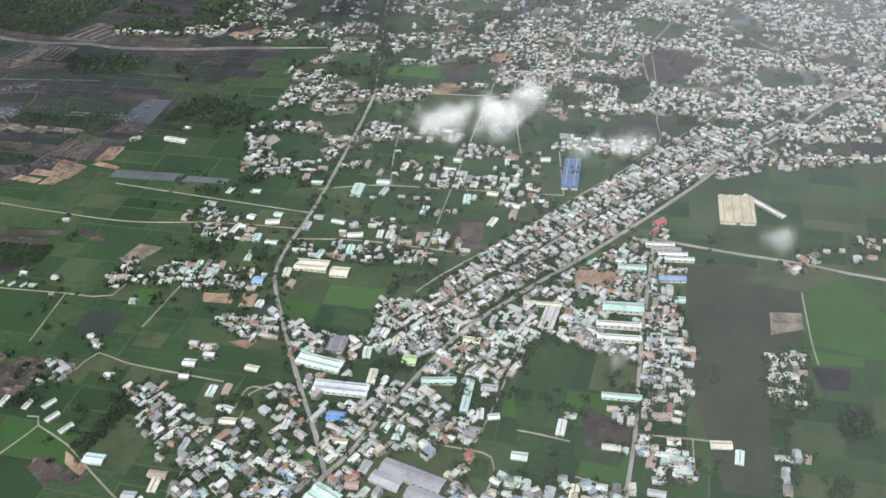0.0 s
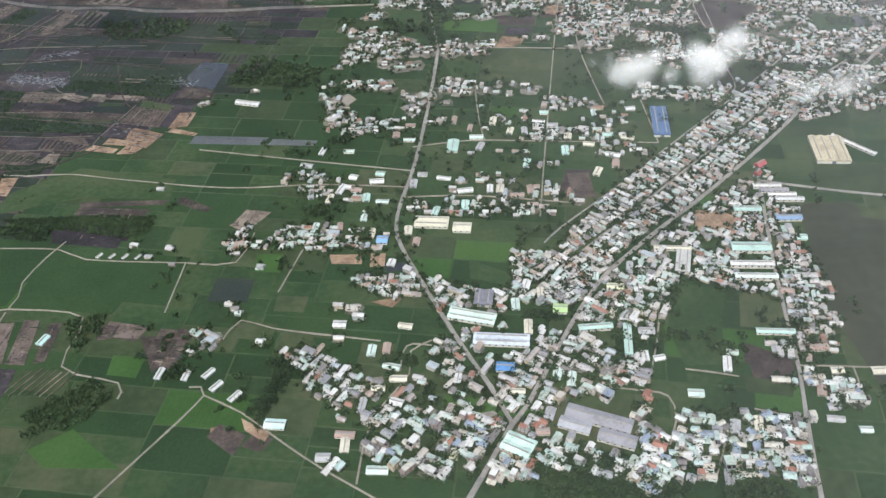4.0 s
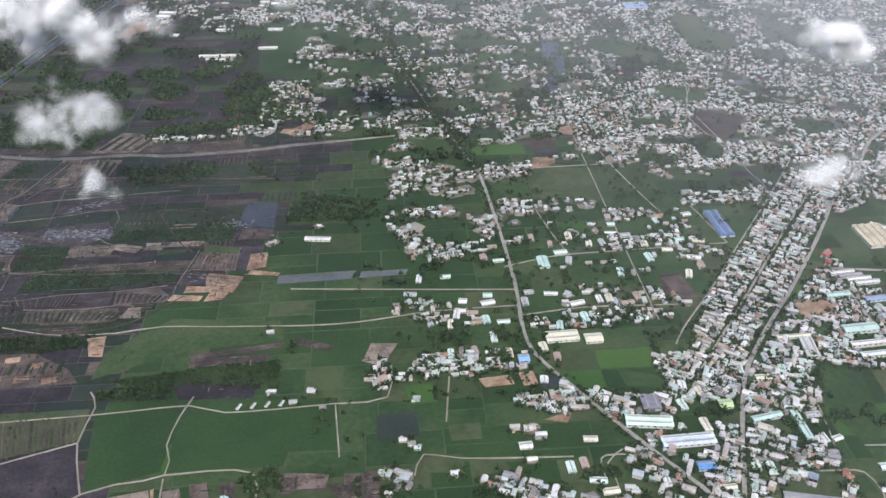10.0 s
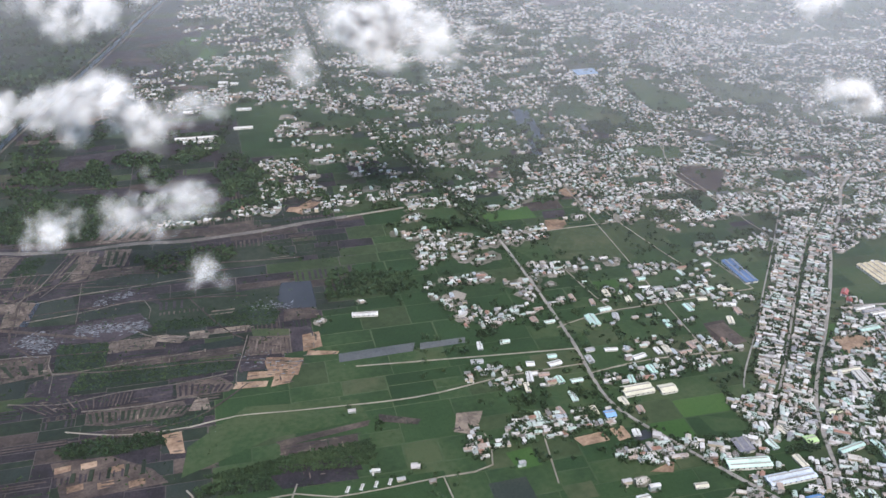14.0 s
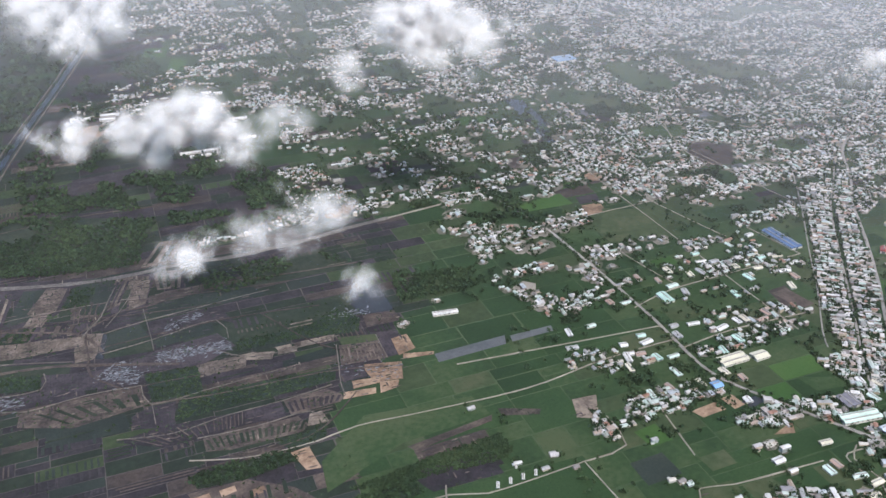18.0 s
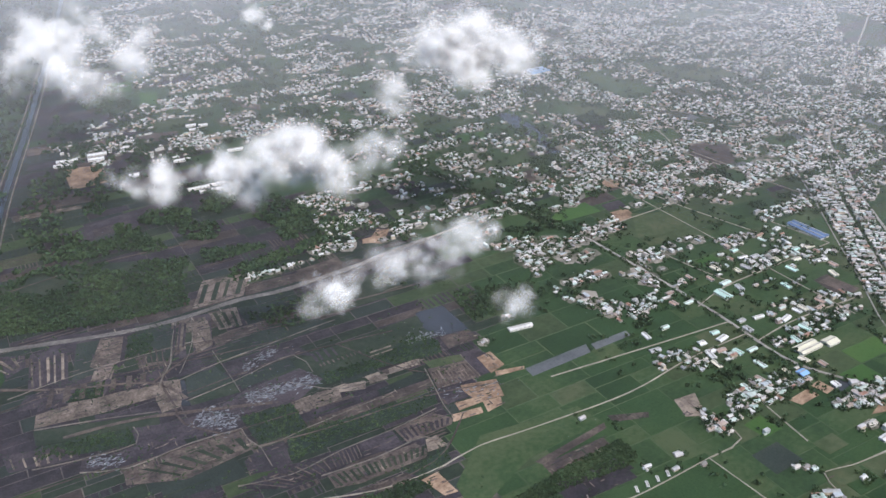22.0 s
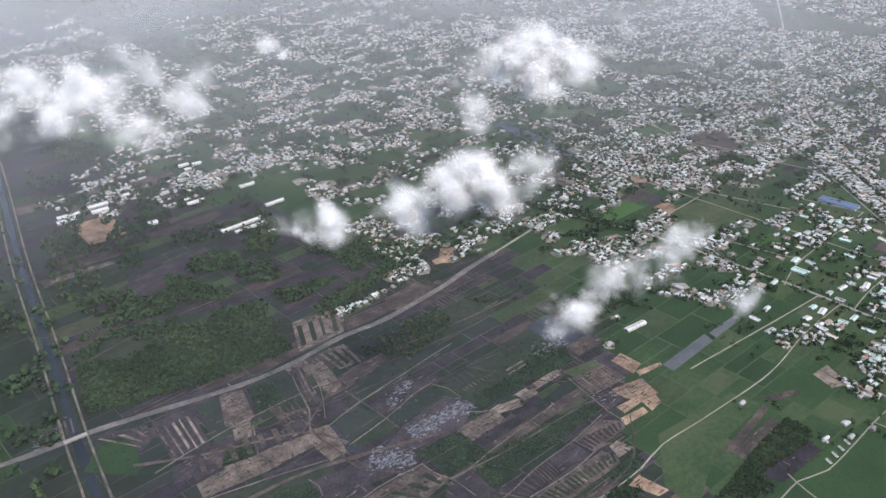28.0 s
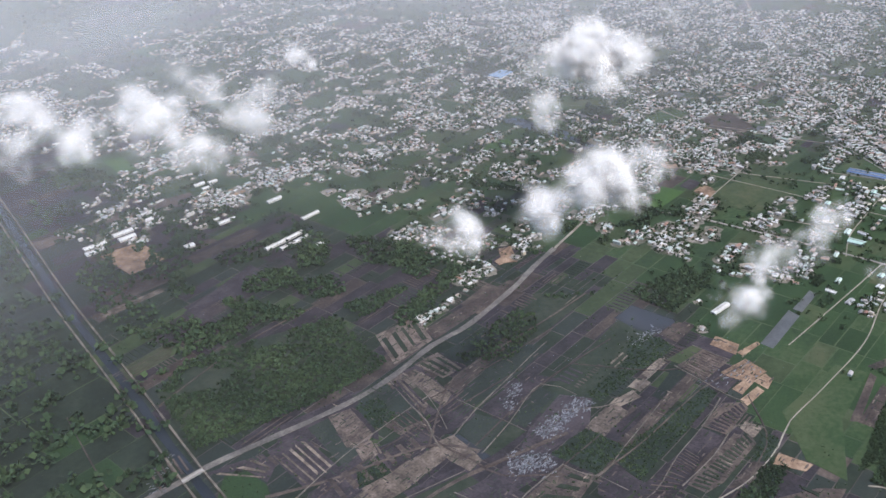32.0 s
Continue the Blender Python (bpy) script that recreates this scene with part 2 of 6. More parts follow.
for k, val in (("From Min", 0.25), ("From Max", 0.7)):
    shred.inputs[k].default_value = val
dense.operation = "MULTIPLY"
cn.links.new(flake_geo.outputs["Position"], curl.inputs["Vector"])
cn.links.new(curl.outputs["Fac"], shred.inputs["Value"])
cn.links.new(shred.outputs[0], dense.inputs[0])
cn.links.new(rim_soft.outputs[0], dense.inputs[1])
gone, veiled = cn.nodes.new("ShaderNodeBsdfTransparent"), cn.nodes.new("ShaderNodeMixShader")
cn.links.new(dense.outputs[0], veiled.inputs[0])
cn.links.new(gone.outputs[0], veiled.inputs[1])
cn.links.new(mixn.outputs[0], veiled.inputs[2])
cn.links.new(veiled.outputs[0], cn.nodes["Material Output"].inputs[0])


def tint(name, c, rough=0.5, dirt=0.6):
    return surface(name, [tuple(v * dirt for v in c), tuple(v * 0.9 for v in c), c], 0.6, 0.12, rough=rough, bump=0.15)


# ---- helpers of the scene ----
def link(name, mesh, parent=None, label=""):
    ob = new(name, mesh)
    if parent:
        ob.parent = parent
    if label:
        ob["label"] = label
    return ob


def part(name, bm, material, parent=None, label=""):
    me = bpy.data.meshes.new(name)
    bm.to_mesh(me)
    bm.free()
    for m in material if isinstance(material, list) else [material]:
        me.materials.append(m)
    return link(name, me, parent, label)


def bulk(name, verts, faces, materials, slots=None):
    me = bpy.data.meshes.new(name)
    me.from_pydata(verts, [], faces)
    for m in materials:
        me.materials.append(m)
    if slots is not None:
        me.polygons.foreach_set("material_index", np.asarray(slots, dtype=np.int32))
    me.update()
    return me


def quads(name, verts, material):
    """A mesh of loose four-sided leaves from an (n, 4, 3) array."""
    n = len(verts)
    me = bpy.data.meshes.new(name)
    me.vertices.add(4 * n)
    me.vertices.foreach_set("co", np.ascontiguousarray(verts, dtype=np.float32).ravel())
    me.loops.add(4 * n)
    me.loops.foreach_set("vertex_index", np.arange(4 * n, dtype=np.int32))
    me.polygons.add(n)
    me.polygons.foreach_set("loop_start", np.arange(0, 4 * n, 4, dtype=np.int32))
    me.update(calc_edges=True)
    me.validate()
    me.materials.append(material)
    return me


def box(bm, x0, x1, y0, y1, z0, z1):
    v = [bm.verts.new(p) for p in ((x0, y0, z0), (x1, y0, z0), (x1, y1, z0), (x0, y1, z0), (x0, y0, z1), (x1, y0, z1), (x1, y1, z1), (x0, y1, z1))]
    for f in ((3, 2, 1, 0), (4, 5, 6, 7), (0, 1, 5, 4), (1, 2, 6, 5), (2, 3, 7, 6), (3, 0, 4, 7)):
        bm.faces.new([v[k] for k in f])
    return v


def inside(px, py, poly):
    """Which of the points lie in the polygon."""
    r = np.zeros(np.shape(px), bool)
    for (x0, y0), (x1, y1) in zip(poly, poly[1:] + poly[:1]):
        if y0 != y1:
            r ^= ((y0 > py) != (y1 > py)) & (px < (x1 - x0) * (py - y0) / (y1 - y0) + x0)
    return r


rng = np.random.default_rng(7)
GRID = radians(-16)
U_AX, V_AX = np.array([math.cos(GRID), math.sin(GRID)]), np.array([-math.sin(GRID), math.cos(GRID)])

# ---- ground ----
bm = bmesh.new()
bmesh.ops.create_grid(bm, x_segments=24, y_segments=24, size=9000, matrix=Matrix.Translation((0, 1500, 0)))
ground = tagged(part("ground", bm, M_LAND), "flat green country ground of fields and bunds", "ground", kind="structure")

WEST = [(-900, 300), (-420, 430), (-400, 560), (-388, 575), (-367, 661), (-295, 656), (-267, 717), (-226, 724), (-188, 799), (-159, 871), (-158, 993), (-171, 1160), (-178, 1386),
        (-119, 1620), (-49, 1834), (100, 2300), (-151, 1800), (-287, 1538), (-411, 1332), (-499, 1130), (-584, 992), (-760, 640), (-1100, 0)]
NORTHWEST = [(100, 2300), (-151, 1800), (-287, 1538), (-411, 1332), (-499, 1130), (-584, 992), (-760, 640), (-1100, 0), (-3000, 0), (-3000, 4000), (900, 4000)]
TOWN = [(160, 640), (60, 750), (100, 960), (420, 1270), (620, 1400), (1300, 1500), (1300, 800), (430, 560)]

v = [(x, y, 0.02) for x, y in WEST]
west_ground = tagged(link("earthworks_ground", bulk("earthworks_ground", v, [tuple(range(len(v)))], [surface("dug grey-brown earth", [(0.03, 0.027, 0.026), (0.052, 0.046, 0.043), (0.1, 0.086, 0.076)], 0.25, 0.03)])), "bare grey-brown ground between the dark plots", "ground", kind="structure")
MIXES = {
    "green": (["grass", "rice", "olive", "crop_dark", "bright", "brown", "wet", "ploughed"], [0.36, 0.22, 0.2, 0.1, 0.04, 0.03, 0.03, 0.02]),
    "west": (["ploughed", "scrub", "crop_dark", "brown", "olive", "sand", "pond", "grey"], [0.42, 0.3, 0.15, 0.06, 0.055, 0.005, 0.01, 0.0]),
    "woods": (["scrub", "crop_dark", "rice"], [0.7, 0.2, 0.1]),
    "town": (["olive", "grass", "wet", "brown", "grey", "ploughed"], [0.42, 0.26, 0.14, 0.1, 0.03, 0.05]),
}


def zone(x, y):
    for name, poly in (("woods", NORTHWEST), ("west", WEST), ("town", TOWN)):
        if inside(np.array([x]), np.array([y]), poly)[0]:
            return name
    return "green"


leaves = []


def split(u0, u1, v0, v1):
    cu, cv = (u0 + u1) / 2, (v0 + v1) / 2
    x, y = cu * U_AX + cv * V_AX
    far = 1.0 + max(0.0, (math.hypot(x, y) - 900) / 700)
    if inside(np.array([x]), np.array([y]), WEST)[0]:
        far *= 0.52
        du, dv = (u1 - u0) / 1.5, v1 - v0
    else:
        du, dv = u1 - u0, v1 - v0
    if du < 62 * far * rng.uniform(0.7, 1.5) and dv < 30 * far * rng.uniform(0.7, 1.5):
        leaves.append((u0, u1, v0, v1, x, y))
        return
    k = rng.uniform(0.35, 0.65)
    if du / 2.1 > dv:
        cut = u0 + k * (u1 - u0)
        split(u0, cut, v0, v1), split(cut, u1, v0, v1)
    else:
        split(u0, u1, v0, v0 + k * dv), split(u0, u1, v0 + k * dv, v1)


split(-1500, 1500, -500, 2900)


def slab(pts, z, rise=0.12):
    """A field as a low bed with sloping bunds round it."""
    c = np.mean(pts, axis=0)
    n = len(pts)
    v = [(x, y, z) for x, y in pts] + [(*(np.array(p) + (c - p) * min(0.2, 0.5 / max(1.0, math.dist(p, c)))), z + rise) for p in pts]
    return v, [tuple(range(n, 2 * n))] + [(k, (k + 1) % n, n + (k + 1) % n, n + k) for k in range(n)]


KINDS = list(FIELD)
far_v, far_f, far_s = [], [], []
near_count = 0
for u0, u1, v0, v1, x, y in leaves:
    names, weights = MIXES[zone(x, y)]
    if zone(x, y) == "green" and y > 1000:
        weights = [0.44, 0.12, 0.26, 0.08, 0.02, 0.02, 0.04, 0.02]
    kind = rng.choice(names, p=weights)
    if zone(x, y) == "green" and y < 800 and kind in ("brown", "ploughed", "wet", "crop_dark"):
        kind = ("grass", "rice", "olive")[int(rng.integers(0, 3))]
    g = rng.uniform(0.1, 0.5) if zone(x, y) == "west" else rng.uniform(0.2, 0.8)
    pts = [np.array(a * U_AX + b * V_AX) for a, b in ((u0 + g, v0 + g), (u1 - g, v0 + g), (u1 - g, v1 - g), (u0 + g, v1 - g))]
    v, f = slab(pts, 0.05)
    if -420 < x < 300 and 250 < y < 640 and near_count < 300:
        near_count += 1
        link("field", bulk("field", v, f, [FIELD[kind]]), ground)
    else:
        o = len(far_v)
        far_v += v
        far_f += [tuple(o + k for k in q) for q in f]
        far_s += [KINDS.index(kind)] * len(f)
tagged(link("field_patchwork", bulk("field_patchwork", far_v, far_f, list(FIELD.values()), far_s)), "patchwork of green, brown and grey fields to the horizon", "fields", kind="stuff")


LAID = []


def field(kind, *pts, label=""):
    """A field, lot or pond with an outline of its own, laid over the patchwork."""
    LAID.append(kind)
    v, f = slab([np.array(p, float) for p in pts], 0.15 + 0.0012 * len(LAID), 0.08)
    names = {"wood": "thicket", "pond": "pond", "orange": "earth_lot", "sand": "sandy_lot", "scrub": "scrubland"}
    words = {"pond": "still dark pond between the fields", "orange": "bare orange earth lot", "sand": "pale sandy lot being filled", "ploughed": "ploughed purple-grey field strip", "brown": "bare brown field",
             "bright": "bright green young rice field", "rice": "wide dark green rice field", "crop_dark": "dark green vegetable strip", "grey": "grey sheeted field strip", "wet": "wide dull green flooded field", "scrub": "dark overgrown scrubland", "wood": "dense dark green thicket plot", "soil": "trampled pinkish-brown earth lot"}
    ob = link(names.get(kind, "field"), bulk("field", v, f, [FIELD[kind]]))
    return tagged(ob, label or words.get(kind, "fallow olive-green field"), "pond" if kind == "pond" else "field", kind="structure")


def beds(kind, n, share, *quad):
    """Dug strips across a four-cornered plot, repeated from its first corner to its second."""
    a, b, c, d = [np.array(p, float) for p in quad]
    for k in range(n):
        q0 = (k + 0.15 + 0.1 * rng.random()) / n
        q1 = q0 + share / n * rng.uniform(0.7, 1.25)
        e0, e1 = rng.uniform(0.04, 0.16), rng.uniform(0.86, 0.97)
        ring = [(a + (b - a) * q) * (1 - e) + (d + (c - d) * q) * e for q, e in ((q0, e0), (q0, e1), (q1, e1 + rng.uniform(-0.05, 0.03)), (q1, e0 + rng.uniform(-0.03, 0.05)))]
        if np.cross(ring[1] - ring[0], ring[2] - ring[0]) < 0:
            ring = ring[::-1]
        v, f = slab(ring, 0.45, 0.25)
        tagged(link("earth_strip", bulk("earth_strip", v, f, [FIELD[kind]])), "long strip of dug and heaped earth", "earthwork", group="earthwork strips")


PLOTS = []
ROADS = []


def road(name, width, *pts, material=None, label="", rise=0.64, main=False):
    """A road as a strip with sloping verges along a smooth line through the points."""
    p = [np.array(q, float) for q in pts]
    line = []
    for k in range(len(p) - 1):
        a, b, c, d = p[max(k - 1, 0)], p[k], p[k + 1], p[min(k + 2, len(p) - 1)]
        n = max(2, int(math.dist(b, c) / 12))
        for s in np.arange(n) / n:
            line.append(0.5 * (2 * b + (c - a) * s + (2 * a - 5 * b + 4 * c - d) * s * s + (3 * b - a - 3 * c + d) * s ** 3))
    line.append(p[-1])
    line = np.array(line)
    tang = np.gradient(line, axis=0)
    tang /= np.linalg.norm(tang, axis=1)[:, None]
    side = np.stack([-tang[:, 1], tang[:, 0]], 1)
    wob = 1 + 0.12 * np.sin(np.arange(len(line)) * 1.7 + len(line))
    v, f = [], []
    for k, (c, s) in enumerate(zip(line, side)):
        h = width / 2 * wob[k]
        v += [(*(c + s * (h + 0.25)), 0.0), (*(c + s * h), rise), (*(c - s * h), rise), (*(c - s * (h + 0.25)), 0.0)]
        if k:
            o = 4 * k
            f += [(o - 4 + j, o + j, o + j + 1, o - 3 + j) for j in range(3)]
    me = bulk(name, v, f, [material or M_TRACK])
    ob = tagged(link(name, me), label or "narrow pale dirt lane between fields", "road", kind="structure")
    ROADS.append((line, width, main))
    return ob


R1 = [(157, 1861), (67, 1550), (-15, 1265), (-25, 1141), (-42, 975), (-48, 855), (-52, 764)]
road("road", 1.8, *R1, material=M_ASPHALT, label="straight country road lined with dark trees", main=True)
road("road", 2.5, (-52, 764), (-72, 675), (-95, 586), (-111, 538), (-117, 512), (-116, 490), (-103, 437), (-91, 393), (-79, 354), (-72, 325), material=M_ASPHALT, label="grey paved road through the villages", main=True)
road("main_street", 2.7, (-118, 262), (-95, 293), (-73, 324), (-61, 337), (-31, 381), (-5, 416), (14, 437), (53, 468), (99, 501), (147, 538), (185, 569), (226, 604), (264, 628), (297, 652), (354, 694), (456, 729),
     (715, 818), (1003, 911), (1500, 1080), material=M_ASPHALT, label="grey paved main street of the town", main=True, rise=0.68)
road("street", 1.7, (-36, 428), (-23, 441), (44, 492), (140, 567), (203, 614), (251, 641), (300, 672), material=M_ASPHALT, label="narrow street between rows of shophouses", main=True)
road("street", 1.0, (-20, 474), (-4, 489), (51, 530), (103, 572), (163, 619), (216, 662), (260, 700), material=M_ASPHALT, label="back street at the edge of the bazaar", main=True)
road("road", 2.2, (149, 516), (138, 479), (121, 424), (108, 376), (97, 334), (86, 301), (74, 262), (60, 215), material=M_ASPHALT, label="grey road lined with houses", main=True)
road("road", 2.0, (148, 514), (169, 504), (198, 491), (242, 473), (285, 452), (420, 400), material=M_ASPHALT, label="grey road out into the flooded fields", main=True)
for pts in ([(-470, 667), (-441, 647), (-417, 637), (-391, 630), (-360, 626), (-312, 608), (-237, 583), (-168, 573), (-104, 557)], [(-261, 640), (-161, 601), (-98, 577)], [(-520, 572), (-411, 545), (-352, 532), (-331, 517), (-262, 500), (-228, 494), (-216, 524)],
            [(-348, 540), (-359, 524), (-370, 500), (-374, 475), (-421, 477), (-485, 447)], [(-412, 569), (-410, 552), (-422, 522), (-422, 477)], [(-485, 519), (-422, 522)], [(-374, 475), (-324, 458), (-330, 416), (-294, 396), (-293, 383)], [(-310, 300), (-282, 331), (-243, 377), (-252, 385)], [(-243, 377), (-221, 360), (-203, 340), (-178, 314), (-140, 280)],
            [(-262, 500), (-272, 452)], [(-177, 512), (-200, 458)], [(87, 868), (59, 771), (9, 594), (-16, 503)], [(-31, 685), (-36, 639), (-37, 606)], [(-48, 764), (0, 756), (50, 744), (140, 722)],
            [(213, 808), (200, 724)], [(-94, 609), (-48, 609), (9, 596), (94, 576)], [(-110, 545), (-59, 537), (11, 514)], [(100, 640), (94, 576)], [(-107, 397), (-121, 390), (-124, 372), (-149, 340), (-160, 300)],
            [(-375, 472), (-382, 425), (-360, 372)], [(228, 445), (218, 400), (215, 380)],
            [(240, 1290), (214, 1158), (190, 1026), (174, 946), (153, 866), (140, 800)], [(330, 1160), (308, 1070), (288, 980), (282, 910)], [(282, 910), (240, 860), (207, 812), (198, 761), (197, 726)], [(640, 1340), (573, 1224), (504, 1111), (438, 983), (435, 928)],
            [(195, 700), (188, 678), (182, 642), (150, 616)], [(78, 770), (73, 732), (70, 677), (69, 640)],
            [(-15, 342), (7, 335), (18, 329), (17, 313), (6, 294)], [(35, 396), (25, 371), (9, 338)], [(34, 347), (48, 342), (62, 336)], [(61, 312), (87, 300)], [(37, 293), (22, 269)], [(-234, 421), (-223, 436), (-203, 425), (-138, 402)], [(-129, 375), (-125, 391), (-119, 396), (-104, 391)],
            [(98, 338), (122, 333), (142, 328)], [(128, 331), (122, 303)],
            [(350, 694), (340, 760), (300, 860), (280, 980)], [(140, 722), (260, 900), (330, 1140)], [(456, 729), (520, 900), (640, 1150)]):
    road("lane", 0.8, *pts)
road("dirt_road", 5.5, (-700, 1090), (-600, 1036), (-560, 1018), (-522, 995), (-484, 971), (-448, 951), (-410, 937), (-360, 926), (-330, 912), (-301, 904), (-245, 893), (-204, 889), (-161, 882), material=surface("raised sandy road bed", [(0.06, 0.056, 0.053), (0.1, 0.093, 0.086), (0.16, 0.147, 0.132)], 0.4, 0.05), label="wide sandy road under construction")
road("dirt_road", 2.4, (-161, 882), (-96, 872), (-52, 866), material=M_TRACK, label="narrow dirt road into the village")
for wide, pts in ((2.6, [(-571, 957), (-534, 917), (-480, 870), (-472, 831)]), (1.6, [(-480, 870), (-413, 887), (-378, 882), (-294, 847), (-235, 825)]), (1.0, [(-459, 910), (-363, 862), (-300, 835)]), (1.2, [(-591, 926), (-511, 908), (-424, 866), (-365, 839)]),
                  (1.2, [(-468, 837), (-379, 816), (-300, 782)]), (1.2, [(-494, 757), (-426, 724), (-344, 695), (-294, 665)]), (0.8, [(-554, 1169), (-601, 1086), (-630, 1030)]), (1.6, [(-515, 1105), (-415, 1091), (-330, 1060)]), (3.2, [(-560, 858), (-506, 834), (-430, 777)]),
                  (1.6, [(-442, 899), (-473, 867), (-483, 831), (-490, 805), (-470, 760)]), (1.0, [(-340, 660), (-380, 640), (-410, 640), (-470, 655)]), (1.0, [(-300, 690), (-330, 730), (-345, 800)]), (0.9, [(-560, 800), (-470, 770), (-420, 752)]), (0.9, [(-640, 830), (-540, 800)])):
    road("dirt_track", wide, *pts, material=FIELD["brown"], label="rough dirt track between the dark plots", rise=0.62)
# canal with its two banks and the bridge
CANAL = [(-700, 770), (-607, 953), (-570, 1026), (-502, 1152), (-411, 1325), (-287, 1545), (-151, 1795), (120, 2300)]
road("canal", 7.0, *CANAL, material=surface("canal water", [(0.016, 0.021, 0.027), (0.028, 0.034, 0.042)], 0.05, 0.02, rough=0.2, bump=0.05, gloss=0.2), label="long straight dark canal", rise=0.35)
for off in (-8.5, 8.5):
    road("canal_bank", 1.6, *[(x + off * 0.88, y - off * 0.47) for x, y in CANAL], material=surface("canal bank earth", [(0.05, 0.046, 0.04), (0.105, 0.093, 0.078), (0.18, 0.16, 0.135)], 0.4, 0.08), label="bare earth bank track along the canal", rise=1.2)
bridge = tagged(new("canal_bridge"), "small concrete bridge over the canal", "bridge")
bridge.matrix_world = pose(-573, 1021, 0, 0, 0, -22)
bm = bmesh.new()
box(bm, -9, 9, -1.8, 1.8, 1.2, 1.7)
part("deck", bm, M_CONC, bridge)
for s in (-1.7, 1.7):
    bm = bmesh.new()
    box(bm, -9, 9, s - 0.12, s + 0.12, 1.7, 2.5)
    part("parapet", bm, M_CONC, bridge)
for s in (-5, 0, 5):
    bm = bmesh.new()
    box(bm, s - 0.4, s + 0.4, -1.5, 1.5, 0, 1.2)
    part("pier", bm, M_CONC, bridge)

from mathutils import kdtree

# ---- fields with an outline of their own ----
field("ploughed", (-425, 752), (-326, 713), (-332, 700), (-433, 737))
for k in range(8):
    bx, by = -416 + 14 * k, 763 - 4.1 * k
    field(("sand", "brown", "sand", "scrub")[k % 4], (bx, by + 3.5), (bx + 12, by), (bx + 11, by - 7), (bx - 1, by - 3.5))
field("ploughed", (-506, 997), (-437, 954), (-459, 930), (-525, 973))
field("orange", (-238, 352), (-231, 353), (-230, 346), (-238, 345))
field("brown", (-213, 345), (-203, 338), (-210, 330), (-221, 336))
field("bright", (-214, 500), (-196, 497), (-199, 478), (-216, 482))
field("crop_dark", (-538, 757), (-486, 744), (-489, 722), (-544, 742))
field("ploughed", (-290, 720), (-270, 708), (-284, 678), (-301, 683))
field("grey", (-266, 662), (-206, 647), (-213, 637), (-270, 651))
field("grey", (-203, 644), (-167, 634), (-171, 627), (-207, 636))
field("sand", (-222, 553), (-204, 546), (-213, 536), (-231, 539))
field("orange", (-165, 490), (-143, 486), (-144, 476), (-164, 480))
field("orange", (-137, 486), (-127, 484), (-129, 471), (-139, 472))
field("pond", (-129, 474), (-115, 473), (-113, 464), (-128, 465))
field("grass", (79, 459), (100, 457), (95, 443), (78, 446))
field("bright", (-39, 820), (13, 813), (7, 786), (-42, 802))
field("crop_dark", (-25, 863), (6, 859), (-1, 826), (-31, 833))
field("orange", (61, 834), (83, 828), (77, 810), (58, 815))
field("orange", (7, 774), (26, 773), (22, 754), (3, 757))
# open land and groves inside the town, where no house stands
OPEN = []
for kind, *pts in (("grass", (355, 1093), (395, 1093), (390, 956), (350, 952), (318, 974)), ("grass", (472, 1042), (500, 1000), (522, 915), (469, 915), (440, 985)), ("grass", (220, 1055), (275, 1020), (281, 963), (224, 972), (206, 1018)),
                   ("grass", (300, 765), (348, 745), (358, 714), (290, 724)), ("pond", (161, 1079), (177, 1056), (124, 917), (97, 923)), ("brown", (221, 817), (248, 810), (251, 763), (219, 768)), ("brown", (200, 776), (207, 747), (183, 748)),
                   ("grass", (179, 749), (200, 745), (184, 708), (168, 706)), ("olive", (22, 742), (46, 701), (41, 669), (-25, 703), (-16, 734)), ("wet", (300, 905), (330, 900), (322, 870), (292, 872)), ("crop_dark", (109, 738), (140, 739), (129, 712), (104, 724)),
                   ("scrub", (47, 904), (64, 908), (54, 878), (36, 875)), ("scrub", (216, 977), (234, 946), (224, 923), (205, 953)), ("scrub", (453, 927), (475, 909), (447, 876), (443, 908)), ("scrub", (346, 1431), (394, 1436), (360, 1372), (326, 1388)),
                   ("scrub", (694, 1132), (735, 1125), (719, 1109), (679, 1116)), ("scrub", (256, 936), (281, 932), (270, 909), (249, 918)), ("scrub", (564, 835), (582, 790), (547, 777), (524, 812))):
    OPEN.append((kind, pts))
    field(kind, *pts, label="open green pasture between the houses" if kind == "grass" else "")
